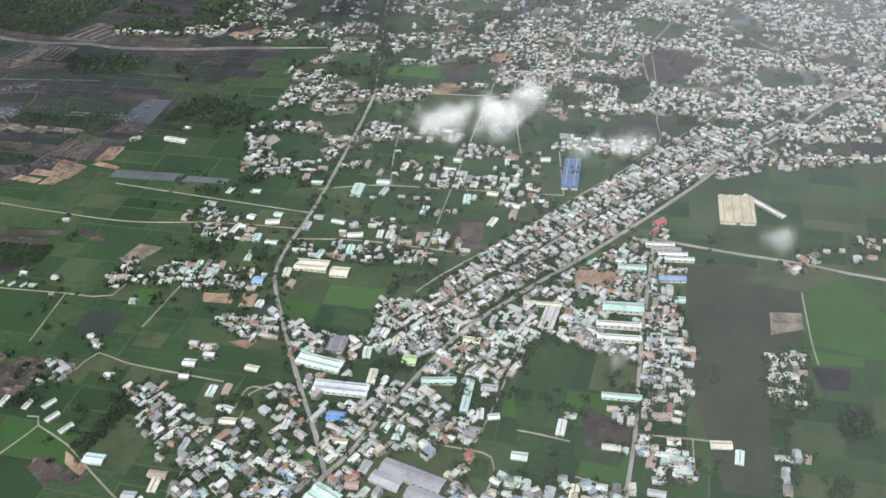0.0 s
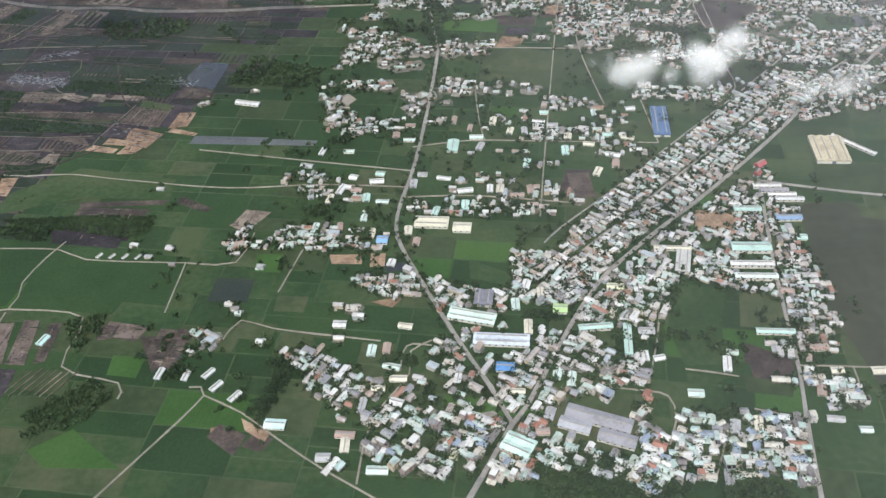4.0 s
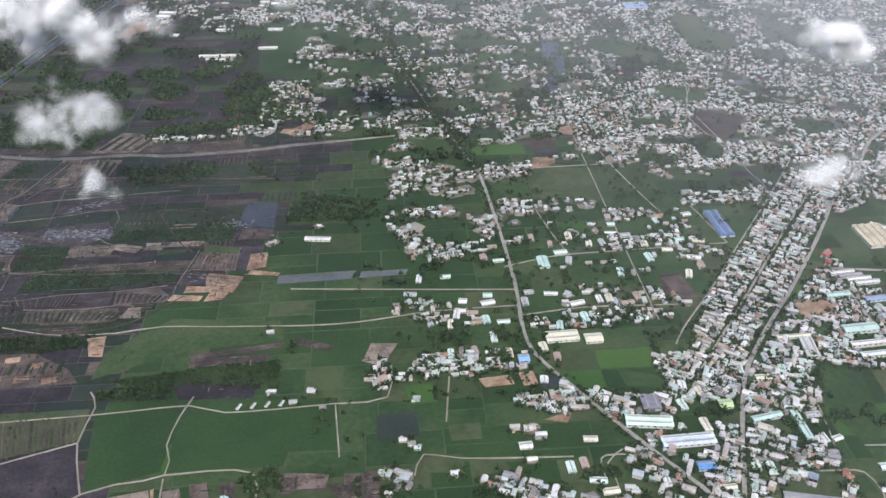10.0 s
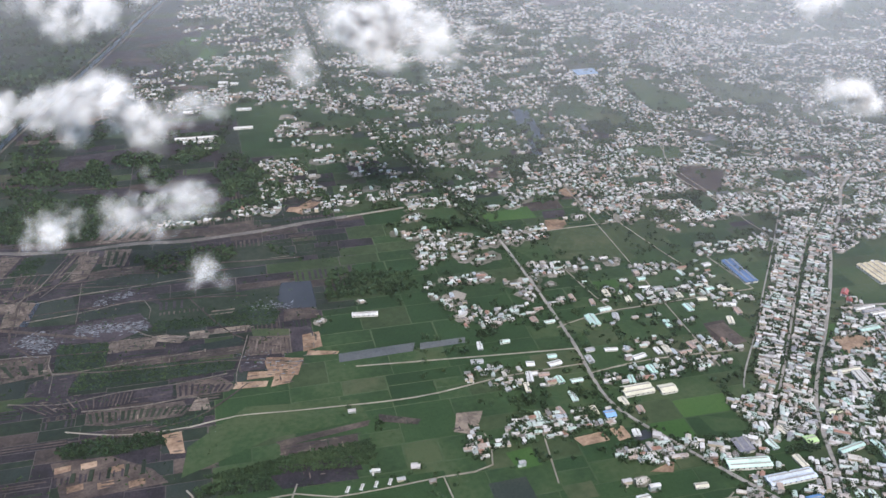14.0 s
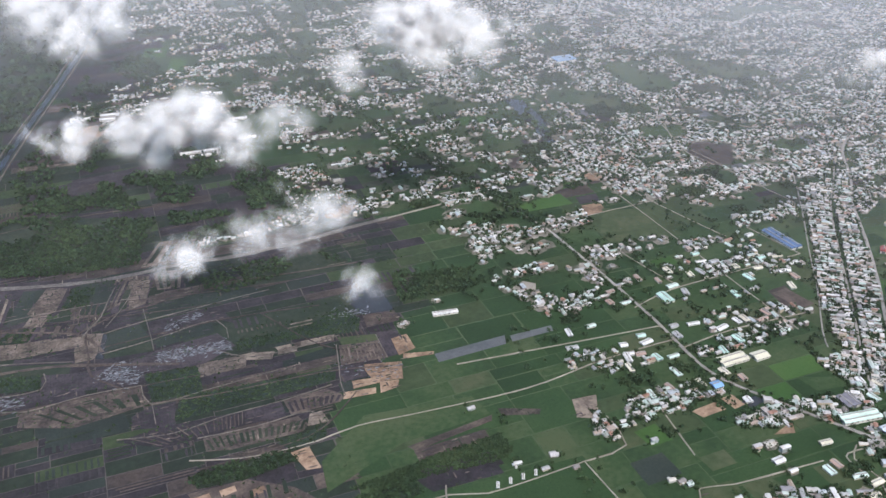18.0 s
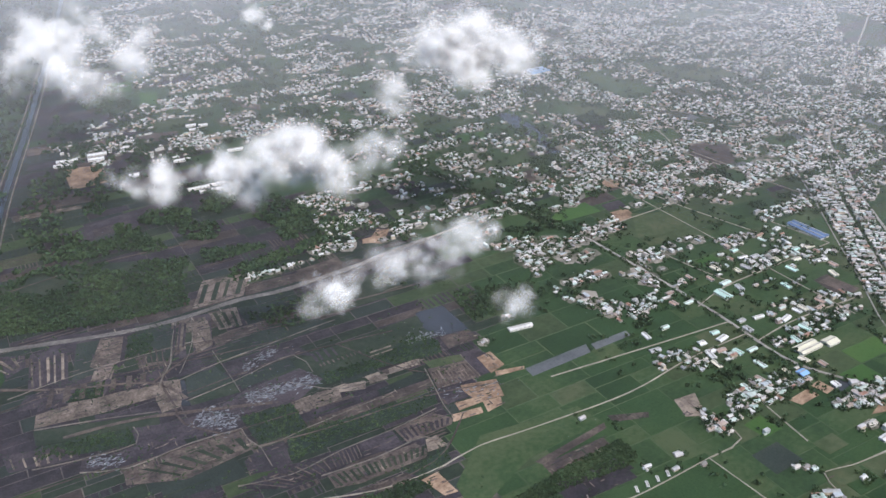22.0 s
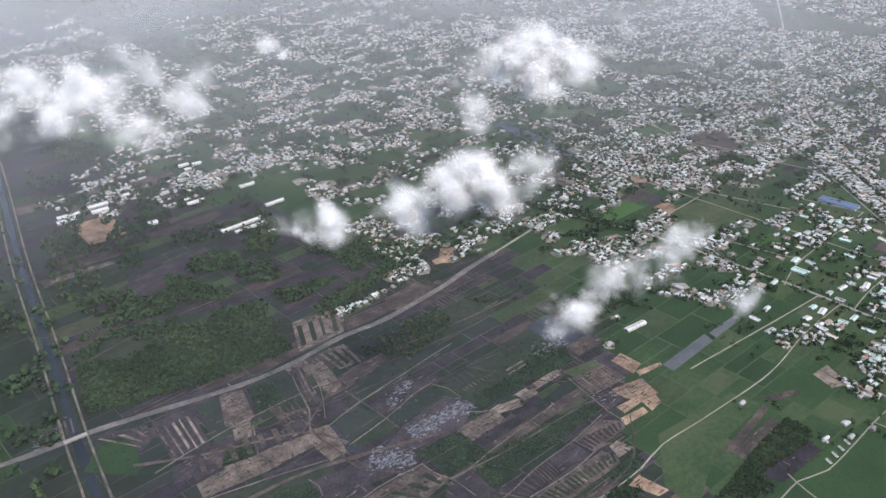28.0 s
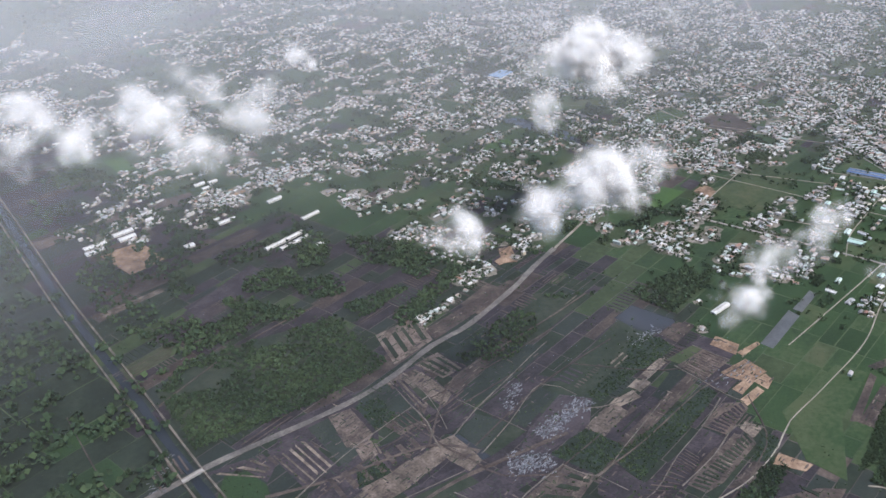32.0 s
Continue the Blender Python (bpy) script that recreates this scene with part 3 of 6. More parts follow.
for kind, *pts in (("grass", (49, 417), (61, 416), (82, 406), (66, 373), (59, 346), (35, 350), (35, 379)), ("olive", (90, 406), (115, 394), (104, 367), (78, 374)), ("brown", (73, 351), (98, 347), (93, 328), (69, 332)), ("bright", (68, 329), (93, 322), (86, 303), (62, 313)),
                   ("grass", (34, 344), (55, 337), (46, 332), (31, 335)), ("olive", (-12, 337), (4, 333), (-2, 320), (-16, 324)), ("grass", (9, 330), (17, 327), (14, 313), (5, 317)), ("rice", (-64, 293), (-19, 279), (-28, 262), (-73, 272)), ("grass", (-73, 467), (-46, 446), (-49, 435), (-75, 448)),
                   ("grass", (-125, 394), (-110, 392), (-112, 371), (-127, 373)), ("rice", (-179, 413), (-149, 403), (-155, 382), (-173, 393)), ("orange", (-80, 315), (-60, 306), (-64, 296), (-83, 306)), ("orange", (-141, 438), (-119, 439), (-128, 430)), ("brown", (-305, 450), (-283, 442), (-287, 429), (-311, 439)),
                   ("brown", (-273, 437), (-257, 433), (-261, 401), (-276, 405)), ("brown", (-233, 354), (-218, 343), (-225, 330), (-240, 346)), ("orange", (-221, 356), (-205, 342), (-208, 336), (-219, 347)), ("brown", (-285, 433), (-264, 430), (-266, 414), (-275, 400)), ("brown", (170, 451), (184, 449), (177, 420), (160, 422)),
                   ("crop_dark", (-240, 480), (-215, 474), (-220, 452), (-246, 458)), ("bright", (-300, 420), (-280, 414), (-284, 398), (-302, 404)), ("olive", (-200, 455), (-180, 450), (-184, 436), (-203, 441))):
    OPEN.append((kind, pts))
    field(kind, *pts)
for kind, *pts in (("grass", (-24, 855), (9, 847), (-1, 825), (-33, 832)),
                   ("olive", (-2, 757), (56, 734), (41, 695), (-24, 713)),
                   ("grass", (-92, 866), (-53, 851), (-68, 810), (-106, 809)),
                   ("grass", (-54, 756), (-19, 731), (-27, 705), (-45, 707)),
                   ("ploughed", (19, 795), (42, 788), (34, 772), (12, 780)),
                   ("orange", (10, 777), (30, 770), (21, 752), (-1, 756)),
                   ("orange", (65, 834), (82, 821), (72, 807), (56, 818)),
                   ("brown", (220, 816), (252, 783), (226, 753), (193, 770)),
                   ("grass", (174, 748), (206, 740), (185, 712), (157, 710)),
                   ("grass", (291, 736), (354, 739), (354, 715), (296, 717)),
                   ("olive", (466, 1032), (499, 988), (530, 945), (499, 914), (431, 958)),
                   ("scrub", (214, 978), (246, 974), (233, 949), (203, 955)),
                   ("scrub", (254, 947), (287, 940), (272, 916), (241, 923)),
                   ("scrub", (57, 935), (99, 923), (87, 898), (47, 912)),
                   ("wet", (389, 956), (427, 933), (403, 897), (370, 921)),
                   ("grass", (222, 1054), (263, 1037), (227, 997), (191, 1021)),
                   ("olive", (254, 1025), (274, 996), (264, 940), (219, 990)),
                   ("olive", (452, 1028), (529, 940), (508, 890), (434, 966)),
                   ("grass", (223, 892), (275, 859), (242, 829), (196, 864)),
                   ("brown", (219, 818), (263, 778), (214, 741), (190, 779)),
                   ("olive", (22, 759), (70, 715), (47, 686), (-20, 721)),
                   ("scrub", (116, 742), (144, 724), (127, 709), (102, 729)),
                   ("scrub", (-42, 879), (-33, 829), (-40, 815), (-50, 863)),
                   ("brown", (-290, 930), (-247, 921), (-254, 894), (-301, 907)),
                   ("orange", (-180, 937), (-170, 927), (-199, 908), (-206, 922))):
    OPEN.append((kind, pts))
    field(kind, *pts)
for pts in ([(-39, 826), (15, 814), (6, 788), (-45, 803)], [(-25, 863), (6, 859), (-1, 826), (-31, 833)], [(61, 834), (83, 828), (77, 810), (52, 814)], [(7, 776), (26, 773), (22, 752), (0, 755)]):
    OPEN.append(("", pts))
OPEN += [("", [(95, 487), (118, 482), (112, 465), (86, 466)]), ("", [(79, 459), (100, 457), (95, 443), (78, 446)]), ("", [(-165, 490), (-143, 486), (-144, 476), (-164, 480)])]
field("wet", (163, 482), (202, 478), (200, 460), (228, 445), (214, 404), (187, 387), (159, 290), (135, 296), (137, 347), (134, 369))
field("bright", (228, 445), (263, 458), (271, 418), (254, 380), (215, 398))
field("bright", (-338, 354), (-315, 365), (-285, 332), (-327, 340))
field("scrub", (-544, 1047), (-405, 952), (-345, 1032), (-454, 1126), (-502, 1118))
field("scrub", (-376, 900), (-250, 869), (-234, 818), (-360, 854))
field("scrub", (-411, 815), (-263, 783), (-305, 742), (-425, 774))
field("grey", (330, 760), (390, 740), (370, 700), (330, 690))

field("rice", (-348, 535), (-259, 505), (-270, 458), (-300, 468), (-306, 457), (-373, 477), (-367, 499))
field("rice", (-410, 549), (-357, 532), (-376, 479), (-421, 478))
field("olive", (-484, 572), (-413, 552), (-422, 524), (-485, 524), label="furrowed olive-brown field")
field("ploughed", (-485, 518), (-423, 520), (-424, 479), (-485, 481))
field("scrub", (-485, 479), (-424, 475), (-426, 457), (-485, 461))
field("olive", (-354, 417), (-325, 412), (-322, 390), (-360, 405), label="ridged and hatched earth field")
field("brown", (-484, 638), (-447, 626), (-426, 600), (-420, 582), (-484, 596))
for bx, by in ((-478, 628), (-462, 624), (-447, 612), (-474, 606), (-456, 600), (-438, 592), (-482, 592)):
    field("orange", (bx - 5, by + 4), (bx + 6, by + 2), (bx + 5, by - 4), (bx - 6, by - 3))
field("grass", (-400, 610), (-351, 633), (-277, 602), (-279, 577), (-346, 591), (-412, 582), label="pale green pasture crossed by faint tracks")
field("brown", (-346, 586), (-279, 576), (-283, 571), (-344, 579))
field("ploughed", (-353, 562), (-303, 547), (-305, 532), (-354, 545))
field("scrub", (-476, 652), (-411, 636), (-411, 621), (-447, 626), (-477, 638))
field("scrub", (-408, 568), (-361, 556), (-363, 543), (-409, 557))
field("ploughed", (-392, 412), (-362, 408), (-366, 372), (-386, 378))

# lots between the canal and the country road
for kind, *pts in (("orange", (-326, 1354), (-286, 1328), (-309, 1274), (-349, 1285)), ("brown", (-332, 1454), (-236, 1411), (-241, 1390), (-337, 1430)), ("ploughed", (-390, 1181), (-290, 1174), (-306, 1126), (-399, 1151)), ("brown", (-209, 1392), (-161, 1361), (-176, 1334), (-218, 1360)),
                   ("orange", (-155, 1322), (-119, 1303), (-131, 1275), (-162, 1299)), ("bright", (-123, 1632), (-93, 1614), (-115, 1566), (-145, 1587)), ("bright", (-113, 1551), (-95, 1531), (-122, 1481), (-139, 1501)), ("brown", (-41, 1430), (-6, 1391), (-40, 1340), (-49, 1375)),
                   ("brown", (-390, 1290), (-330, 1262), (-345, 1235), (-402, 1262)), ("sand", (-420, 1262), (-360, 1235), (-364, 1227), (-425, 1252)), ("brown", (-300, 1250), (-220, 1222), (-228, 1205), (-308, 1232)), ("ploughed", (-290, 1500), (-205, 1462), (-214, 1440), (-300, 1478)),
                   ("brown", (-250, 1560), (-160, 1520), (-166, 1506), (-258, 1546)), ("ploughed", (-350, 1400), (-300, 1380), (-310, 1362), (-360, 1382)), ("orange", (-205, 931), (-182, 923), (-197, 913), (-211, 923)),
                   ("ploughed", (-410, 938), (-390, 925), (-420, 876), (-448, 883)), ("ploughed", (-446, 880), (-423, 862), (-436, 850), (-461, 862)), ("ploughed", (-531, 866), (-482, 831), (-490, 822), (-540, 845)), ("sand", (-538, 903), (-485, 867), (-488, 861), (-540, 888))):
    field(kind, *pts)

# plots, lots and beds of the earthworks and fields
for kind, *pts in (
        ("crop_dark", (-446, 958), (-422, 938), (-442, 913), (-469, 921)),
        ("brown", (-469, 921), (-443, 912), (-463, 876), (-480, 886)),
        ("ploughed", (-479, 978), (-446, 958), (-469, 921), (-488, 909)),
        ("soil", (-422, 938), (-407, 934), (-396, 924), (-418, 881), (-436, 892), (-450, 890), (-440, 910)),
        ("sand", (-404, 918), (-401, 910), (-417, 880), (-433, 879), (-427, 893)),
        ("scrub", (-423, 915), (-418, 912), (-434, 882), (-440, 884)),
        ("ploughed", (-452, 886), (-424, 873), (-429, 854), (-461, 860), (-467, 868)),
        ("soil", (-391, 928), (-368, 917), (-382, 887), (-400, 896)),
        ("crop_dark", (-369, 915), (-318, 887), (-327, 868), (-379, 883)),
        ("brown", (-410, 891), (-327, 870), (-333, 861), (-416, 876)),
        ("crop_dark", (-417, 875), (-334, 859), (-327, 828), (-376, 840), (-426, 856)),
        ("ploughed", (-428, 852), (-370, 834), (-368, 799), (-378, 817), (-434, 825)),
        ("crop_dark", (-458, 855), (-433, 852), (-434, 826), (-472, 831)),
        ("crop_dark", (-431, 823), (-384, 817), (-389, 801), (-436, 809)),
        ("scrub", (-472, 828), (-436, 821), (-439, 807), (-474, 821)),
        ("ploughed", (-437, 806), (-388, 798), (-384, 772), (-417, 764), (-456, 784), (-467, 803)),
        ("pond", (-462, 862), (-460, 854), (-475, 821), (-480, 826)),
        ("sand", (-477, 868), (-462, 858), (-471, 839), (-480, 826), (-495, 829), (-489, 849)),
        ("sand", (-562, 900), (-513, 884), (-478, 865), (-486, 851), (-526, 864), (-570, 885)),
        ("ploughed", (-543, 931), (-503, 914), (-467, 881), (-479, 868), (-520, 889), (-560, 903)),
        ("scrub", (-572, 882), (-496, 832), (-503, 818), (-578, 864)),
        ("wood", (-579, 862), (-520, 831), (-527, 812), (-586, 847)),
        ("ploughed", (-600, 871), (-568, 854), (-560, 835), (-562, 828), (-604, 850)),
        ("ploughed", (-501, 818), (-468, 802), (-466, 772), (-546, 814), (-527, 810), (-519, 830)),
        ("ploughed", (-560, 828), (-547, 813), (-500, 790), (-501, 782), (-545, 795), (-569, 813)),
        ("soil", (-547, 792), (-501, 781), (-465, 768), (-468, 743), (-521, 751), (-553, 777)),
        ("wood", (-457, 781), (-420, 764), (-430, 732), (-466, 743)),
        ("ploughed", (-468, 740), (-450, 735), (-460, 715), (-462, 706), (-489, 723), (-484, 737)),
        ("wood", (-448, 735), (-431, 732), (-337, 694), (-345, 682), (-382, 691), (-460, 713)),
        ("brown", (-428, 740), (-401, 731), (-327, 709), (-332, 700), (-411, 722), (-431, 731)),
        ("ploughed", (-399, 739), (-371, 729), (-345, 722), (-351, 718), (-400, 732)),
        ("crop_dark", (-365, 729), (-324, 722), (-326, 710), (-369, 722)),
        ("sand", (-420, 767), (-399, 760), (-403, 744), (-425, 750)),
        ("sand", (-399, 762), (-384, 753), (-391, 740), (-409, 747)),
        ("sand", (-381, 756), (-363, 745), (-370, 737), (-387, 749)),
        ("sand", (-359, 745), (-345, 741), (-349, 734), (-364, 739)),
        ("sand", (-340, 744), (-313, 736), (-318, 729), (-344, 737)),
        ("wood", (-382, 779), (-329, 761), (-292, 767), (-284, 743), (-296, 726), (-342, 749), (-386, 764)),
        ("pond", (-267, 788), (-242, 779), (-254, 735), (-279, 746), (-279, 764)),
        ("brown", (-280, 745), (-255, 735), (-258, 719), (-287, 727)),
        ("olive", (-314, 730), (-286, 714), (-290, 706), (-317, 717)),
        ("brown", (-319, 720), (-290, 705), (-297, 681), (-332, 695)),
        ("orange", (-281, 701), (-267, 699), (-273, 678), (-289, 678)),
        ("orange", (-285, 678), (-264, 665), (-267, 662), (-289, 672)),
        ("orange", (-317, 685), (-292, 670), (-304, 651), (-323, 661), (-321, 678)),
        ("ploughed", (-335, 695), (-319, 687), (-323, 670), (-344, 677)),
        ("orange", (-336, 673), (-316, 664), (-320, 658), (-340, 664)),
        ("orange", (-348, 665), (-326, 655), (-330, 649), (-353, 658)),
        ("orange", (-320, 659), (-307, 652), (-313, 645), (-327, 647)),
        ("crop_dark", (-346, 677), (-336, 673), (-341, 663), (-350, 665)),
        ("brown", (-388, 686), (-356, 677), (-349, 661), (-356, 657), (-392, 666)),
        ("ploughed", (-416, 692), (-390, 685), (-395, 667), (-423, 677)),
        ("ploughed", (-438, 700), (-416, 692), (-423, 677), (-445, 682)),
        ("soil", (-453, 682), (-389, 662), (-387, 650), (-394, 645), (-442, 659), (-457, 668)),
        ("sand", (-381, 659), (-372, 657), (-374, 643), (-389, 648)),
        ("ploughed", (-503, 717), (-472, 713), (-438, 700), (-446, 682), (-478, 690)),
        ("wood", (-415, 646), (-377, 641), (-385, 629), (-409, 632)),
        ("soil", (-448, 656), (-414, 644), (-414, 633), (-439, 643)),
        ("orange", (-412, 631), (-399, 629), (-403, 605), (-412, 609)),
        ("brown", (-345, 580), (-293, 567), (-296, 559), (-348, 569)),
        ("ploughed", (-361, 556), (-309, 535), (-311, 525), (-358, 540)),
        ("sand", (-222, 544), (-214, 534), (-224, 527), (-234, 536)),
        ("soil", (-271, 579), (-247, 559), (-252, 555), (-274, 571)),
        ("rice", (-564, 999), (-553, 985), (-560, 963), (-577, 945), (-595, 985)),
        ("ploughed", (-569, 1016), (-555, 1006), (-533, 986), (-540, 969), (-558, 964), (-552, 987)),
        ("ploughed", (-530, 984), (-503, 970), (-527, 918), (-554, 933)),
        ("crop_dark", (-495, 970), (-479, 961), (-504, 915), (-524, 919)),
        ("soil", (-477, 962), (-462, 950), (-483, 917), (-501, 915), (-504, 929)),
        ("wood", (-458, 948), (-441, 936), (-459, 907), (-479, 916)),
        ("crop_dark", (-440, 935), (-422, 926), (-451, 886), (-470, 899)),
        ("sand", (-418, 929), (-398, 917), (-405, 905), (-424, 916)),
        ("soil", (-504, 921), (-490, 915), (-501, 902), (-513, 909)),
        ("ploughed", (-496, 904), (-453, 885), (-472, 869), (-515, 883)),
        ("wood", (-524, 908), (-504, 901), (-516, 883), (-540, 897)),
        ("ploughed", (-557, 930), (-527, 916), (-542, 898), (-571, 915)),
        ("soil", (-363, 982), (-323, 961), (-352, 929), (-397, 944)),
        ("brown", (-341, 944), (-235, 903), (-236, 890), (-351, 927)),
        ("soil", (-306, 451), (-281, 441), (-286, 431), (-311, 438)),
        ("soil", (-262, 436), (-251, 432), (-263, 404), (-274, 404)),
        ("brown", (-273, 438), (-263, 435), (-267, 423), (-276, 426)),
        ("sand", (-413, 469), (-384, 466), (-385, 450), (-413, 454)),
        ("orange", (-383, 466), (-381, 466), (-385, 432), (-387, 433)),
        ("soil", (-377, 462), (-367, 461), (-367, 425), (-377, 427)),
        ("soil", (-361, 462), (-351, 460), (-353, 421), (-365, 424)),
        ("soil", (-344, 456), (-336, 455), (-341, 422), (-348, 421)),
        ("brown", (-424, 442), (-391, 441), (-394, 414), (-426, 423)),
        ("ploughed", (-376, 423), (-357, 418), (-361, 397), (-380, 405)),
        ("sand", (-388, 428), (-377, 425), (-382, 410), (-393, 412)),
        ("olive", (-223, 436), (-200, 428), (-205, 413), (-229, 422)),
        ("orange", (92, 489), (117, 482), (112, 461), (84, 468)),
        ("brown", (15, 555), (34, 551), (25, 527), (4, 528)),
        ("orange", (88, 485), (110, 482), (108, 465), (85, 466)),
        ("sand", (202, 429), (221, 426), (217, 411), (196, 408)),
        ("ploughed", (210, 379), (232, 375), (224, 358), (209, 361)),
        ("brown", (15, 551), (31, 548), (28, 518), (11, 520)),
        ("brown", (75, 361), (95, 345), (84, 336), (69, 346)),
        ("olive", (64, 336), (90, 325), (85, 316), (62, 324)),
        ("soil", (-311, 449), (-287, 442), (-306, 434), (-313, 435)),
        ("soil", (-284, 431), (-258, 426), (-258, 413), (-277, 406))):
    field(kind, *pts)
    PLOTS.append((kind, list(pts)))
    OPEN.append(("", list(pts)))
for kind, n, share, *pts in (
        ("scrub", 6, 0.32, (-544, 790), (-464, 760), (-469, 744), (-523, 755)),
        ("scrub", 16, 0.50, (-453, 682), (-384, 655), (-393, 647), (-454, 666)),
        ("ploughed", 9, 0.50, (-387, 685), (-349, 664), (-357, 658), (-391, 667)),
        ("brown", 8, 0.28, (-438, 700), (-416, 692), (-423, 677), (-445, 682)),
        ("brown", 9, 0.22, (-496, 716), (-440, 700), (-445, 683), (-478, 691)),
        ("soil", 11, 0.40, (-319, 720), (-290, 705), (-297, 681), (-332, 695)),
        ("scrub", 3, 0.40, (-390, 927), (-369, 916), (-382, 887), (-399, 896)),
        ("brown", 7, 0.35, (-540, 928), (-471, 884), (-479, 871), (-556, 902)),
        ("ploughed", 3, 0.40, (-422, 935), (-408, 932), (-435, 893), (-449, 893)),
        ("sand", 6, 0.20, (-599, 866), (-558, 837), (-562, 829), (-602, 849)),
        ("brown", 5, 0.30, (-467, 920), (-444, 911), (-462, 877), (-479, 886)),
        ("sand", 5, 0.35, (-531, 983), (-504, 969), (-527, 920), (-552, 932)),
        ("scrub", 4, 0.35, (-364, 980), (-324, 960), (-352, 930), (-395, 944)),
        ("sand", 3, 0.30, (-568, 1012), (-534, 985), (-541, 971), (-555, 967)),
        ("sand", 4, 0.40, (-504, 921), (-488, 911), (-499, 898), (-513, 907)),
        ("brown", 20, 0.45, (-487, 569), (-420, 548), (-423, 521), (-487, 519))):
    beds(kind, n, share, *pts)
for wide, *pts in (
        (1.0, (-463, 857), (-428, 854), (-378, 844), (-350, 839), (-322, 833)),
        (0.8, (-474, 829), (-434, 823), (-380, 817), (-384, 785)),
        (0.6, (-422, 873), (-434, 824), (-439, 807)),
        (0.9, (-571, 883), (-534, 860), (-495, 833)),
        (1.0, (-518, 831), (-526, 812), (-565, 827), (-591, 841)),
        (1.1, (-569, 813), (-543, 792), (-500, 783), (-464, 769)),
        (0.8, (-464, 769), (-467, 742), (-430, 733), (-373, 721)),
        (1.0, (-501, 719), (-468, 701), (-428, 695), (-389, 685), (-350, 679)),
        (1.2, (-456, 685), (-418, 671), (-379, 662), (-375, 642)),
        (1.0, (-320, 722), (-334, 695), (-344, 676), (-349, 661)),
        (0.9, (-405, 788), (-381, 750), (-330, 735), (-312, 732)),
        (0.7, (-466, 743), (-473, 718)),
        (0.8, (-287, 714), (-298, 682)),
        (1.2, (-569, 936), (-513, 926), (-458, 909), (-425, 897)),
        (0.7, (-403, 937), (-428, 895), (-458, 865)),
        (1.6, (-419, 936), (-439, 909), (-455, 884), (-469, 872), (-480, 860))):
    road("dirt_track", 0.7 * wide, *pts, material=M_TRACK_DULL, label="pale earth bund between the dark plots", rise=0.68)

# strips and pits of the earthworks
for (cx, cy), n, step, length, wide, turn, kind in (((-452, 610), 5, 11, 12, 3.0, 70, "scrub"), ((-575, 1042), 6, 5, 26, 1.6, 60, "brown"), ((-340, 404), 7, 4.5, 26, 0.7, 50, "sand")):
    for k in range(n):
        d = (k - (n - 1) / 2) * step
        c, s = math.cos(radians(turn)), math.sin(radians(turn))
        ox, oy = cx + d * U_AX[0] + rng.uniform(-0.5, 0.5), cy + d * U_AX[1]
        L, W = length / 2 * rng.uniform(0.75, 1.05), wide / 2 * rng.uniform(0.8, 1.2)
        v, f = slab([np.array((ox + a * L * c - b * W * s, oy + a * L * s + b * W * c)) for a, b in ((-1, -1), (1, -0.8), (1, 1), (-1, 0.9))], 0.5, 0.4)
        tagged(link("earth_strip", bulk("earth_strip", v, f, [FIELD[kind]])), "long strip of dug and heaped earth", "earthwork", group="earthwork strips")

sv, sf, ss = [], [], []
KIND_STRIPS = ["brown", "sand", "scrub", "ploughed", "grey", "crop_dark"]
for u0, u1, v0, v1, x, y in leaves:
    if not (-680 < x < -150 and 560 < y < 1180) or zone(x, y) != "west" or y > 985 - 1.9 * (x + 590) and x < -520 or rng.random() > 0.3 or any(inside(np.array([x]), np.array([y]), pts)[0] for _, pts in PLOTS):
        continue
    across, kind = rng.random() < 0.6, rng.choice(6, p=(0.3, 0.03, 0.3, 0.22, 0.03, 0.12))
    lo, hi = (u0, u1) if across else (v0, v1)
    step = rng.uniform(3.0, 6.0) if across else rng.uniform(2.4, 4.5)
    q = lo + rng.uniform(1.5, 3)
    while q < hi - 2.5:
        wide = step * rng.uniform(0.25, 0.5)
        e0, e1 = ((v0, v1) if across else (u0, u1))
        ins = (e1 - e0) * rng.uniform(0.05, 0.14), (e1 - e0) * rng.uniform(0.05, 0.2)
        ring = [(q, e0 + ins[0]), (q + wide, e0 + ins[0] + rng.uniform(-0.6, 0.6)), (q + wide, e1 - ins[1]), (q, e1 - ins[1] + rng.uniform(-0.6, 0.6))]
        pts = [(a * U_AX + b * V_AX) if across else (b * U_AX + a * V_AX) for a, b in ring]
        v, f = slab([np.array(p) for p in (pts if across else pts[::-1])], 0.16, 0.3)
        o = len(sv)
        sv += v
        sf += [tuple(o + k for k in g) for g in f]
        ss += [int(kind)] * len(f)
        q += step * rng.uniform(0.8, 1.25)
        if rng.random() < 0.08:
            q += step * 2
tagged(link("plot_strips", bulk("plot_strips", sv, sf, [FIELD[k] for k in KIND_STRIPS], ss)), "rows of dug strips and beds on the bare plots", "earthwork", kind="stuff")

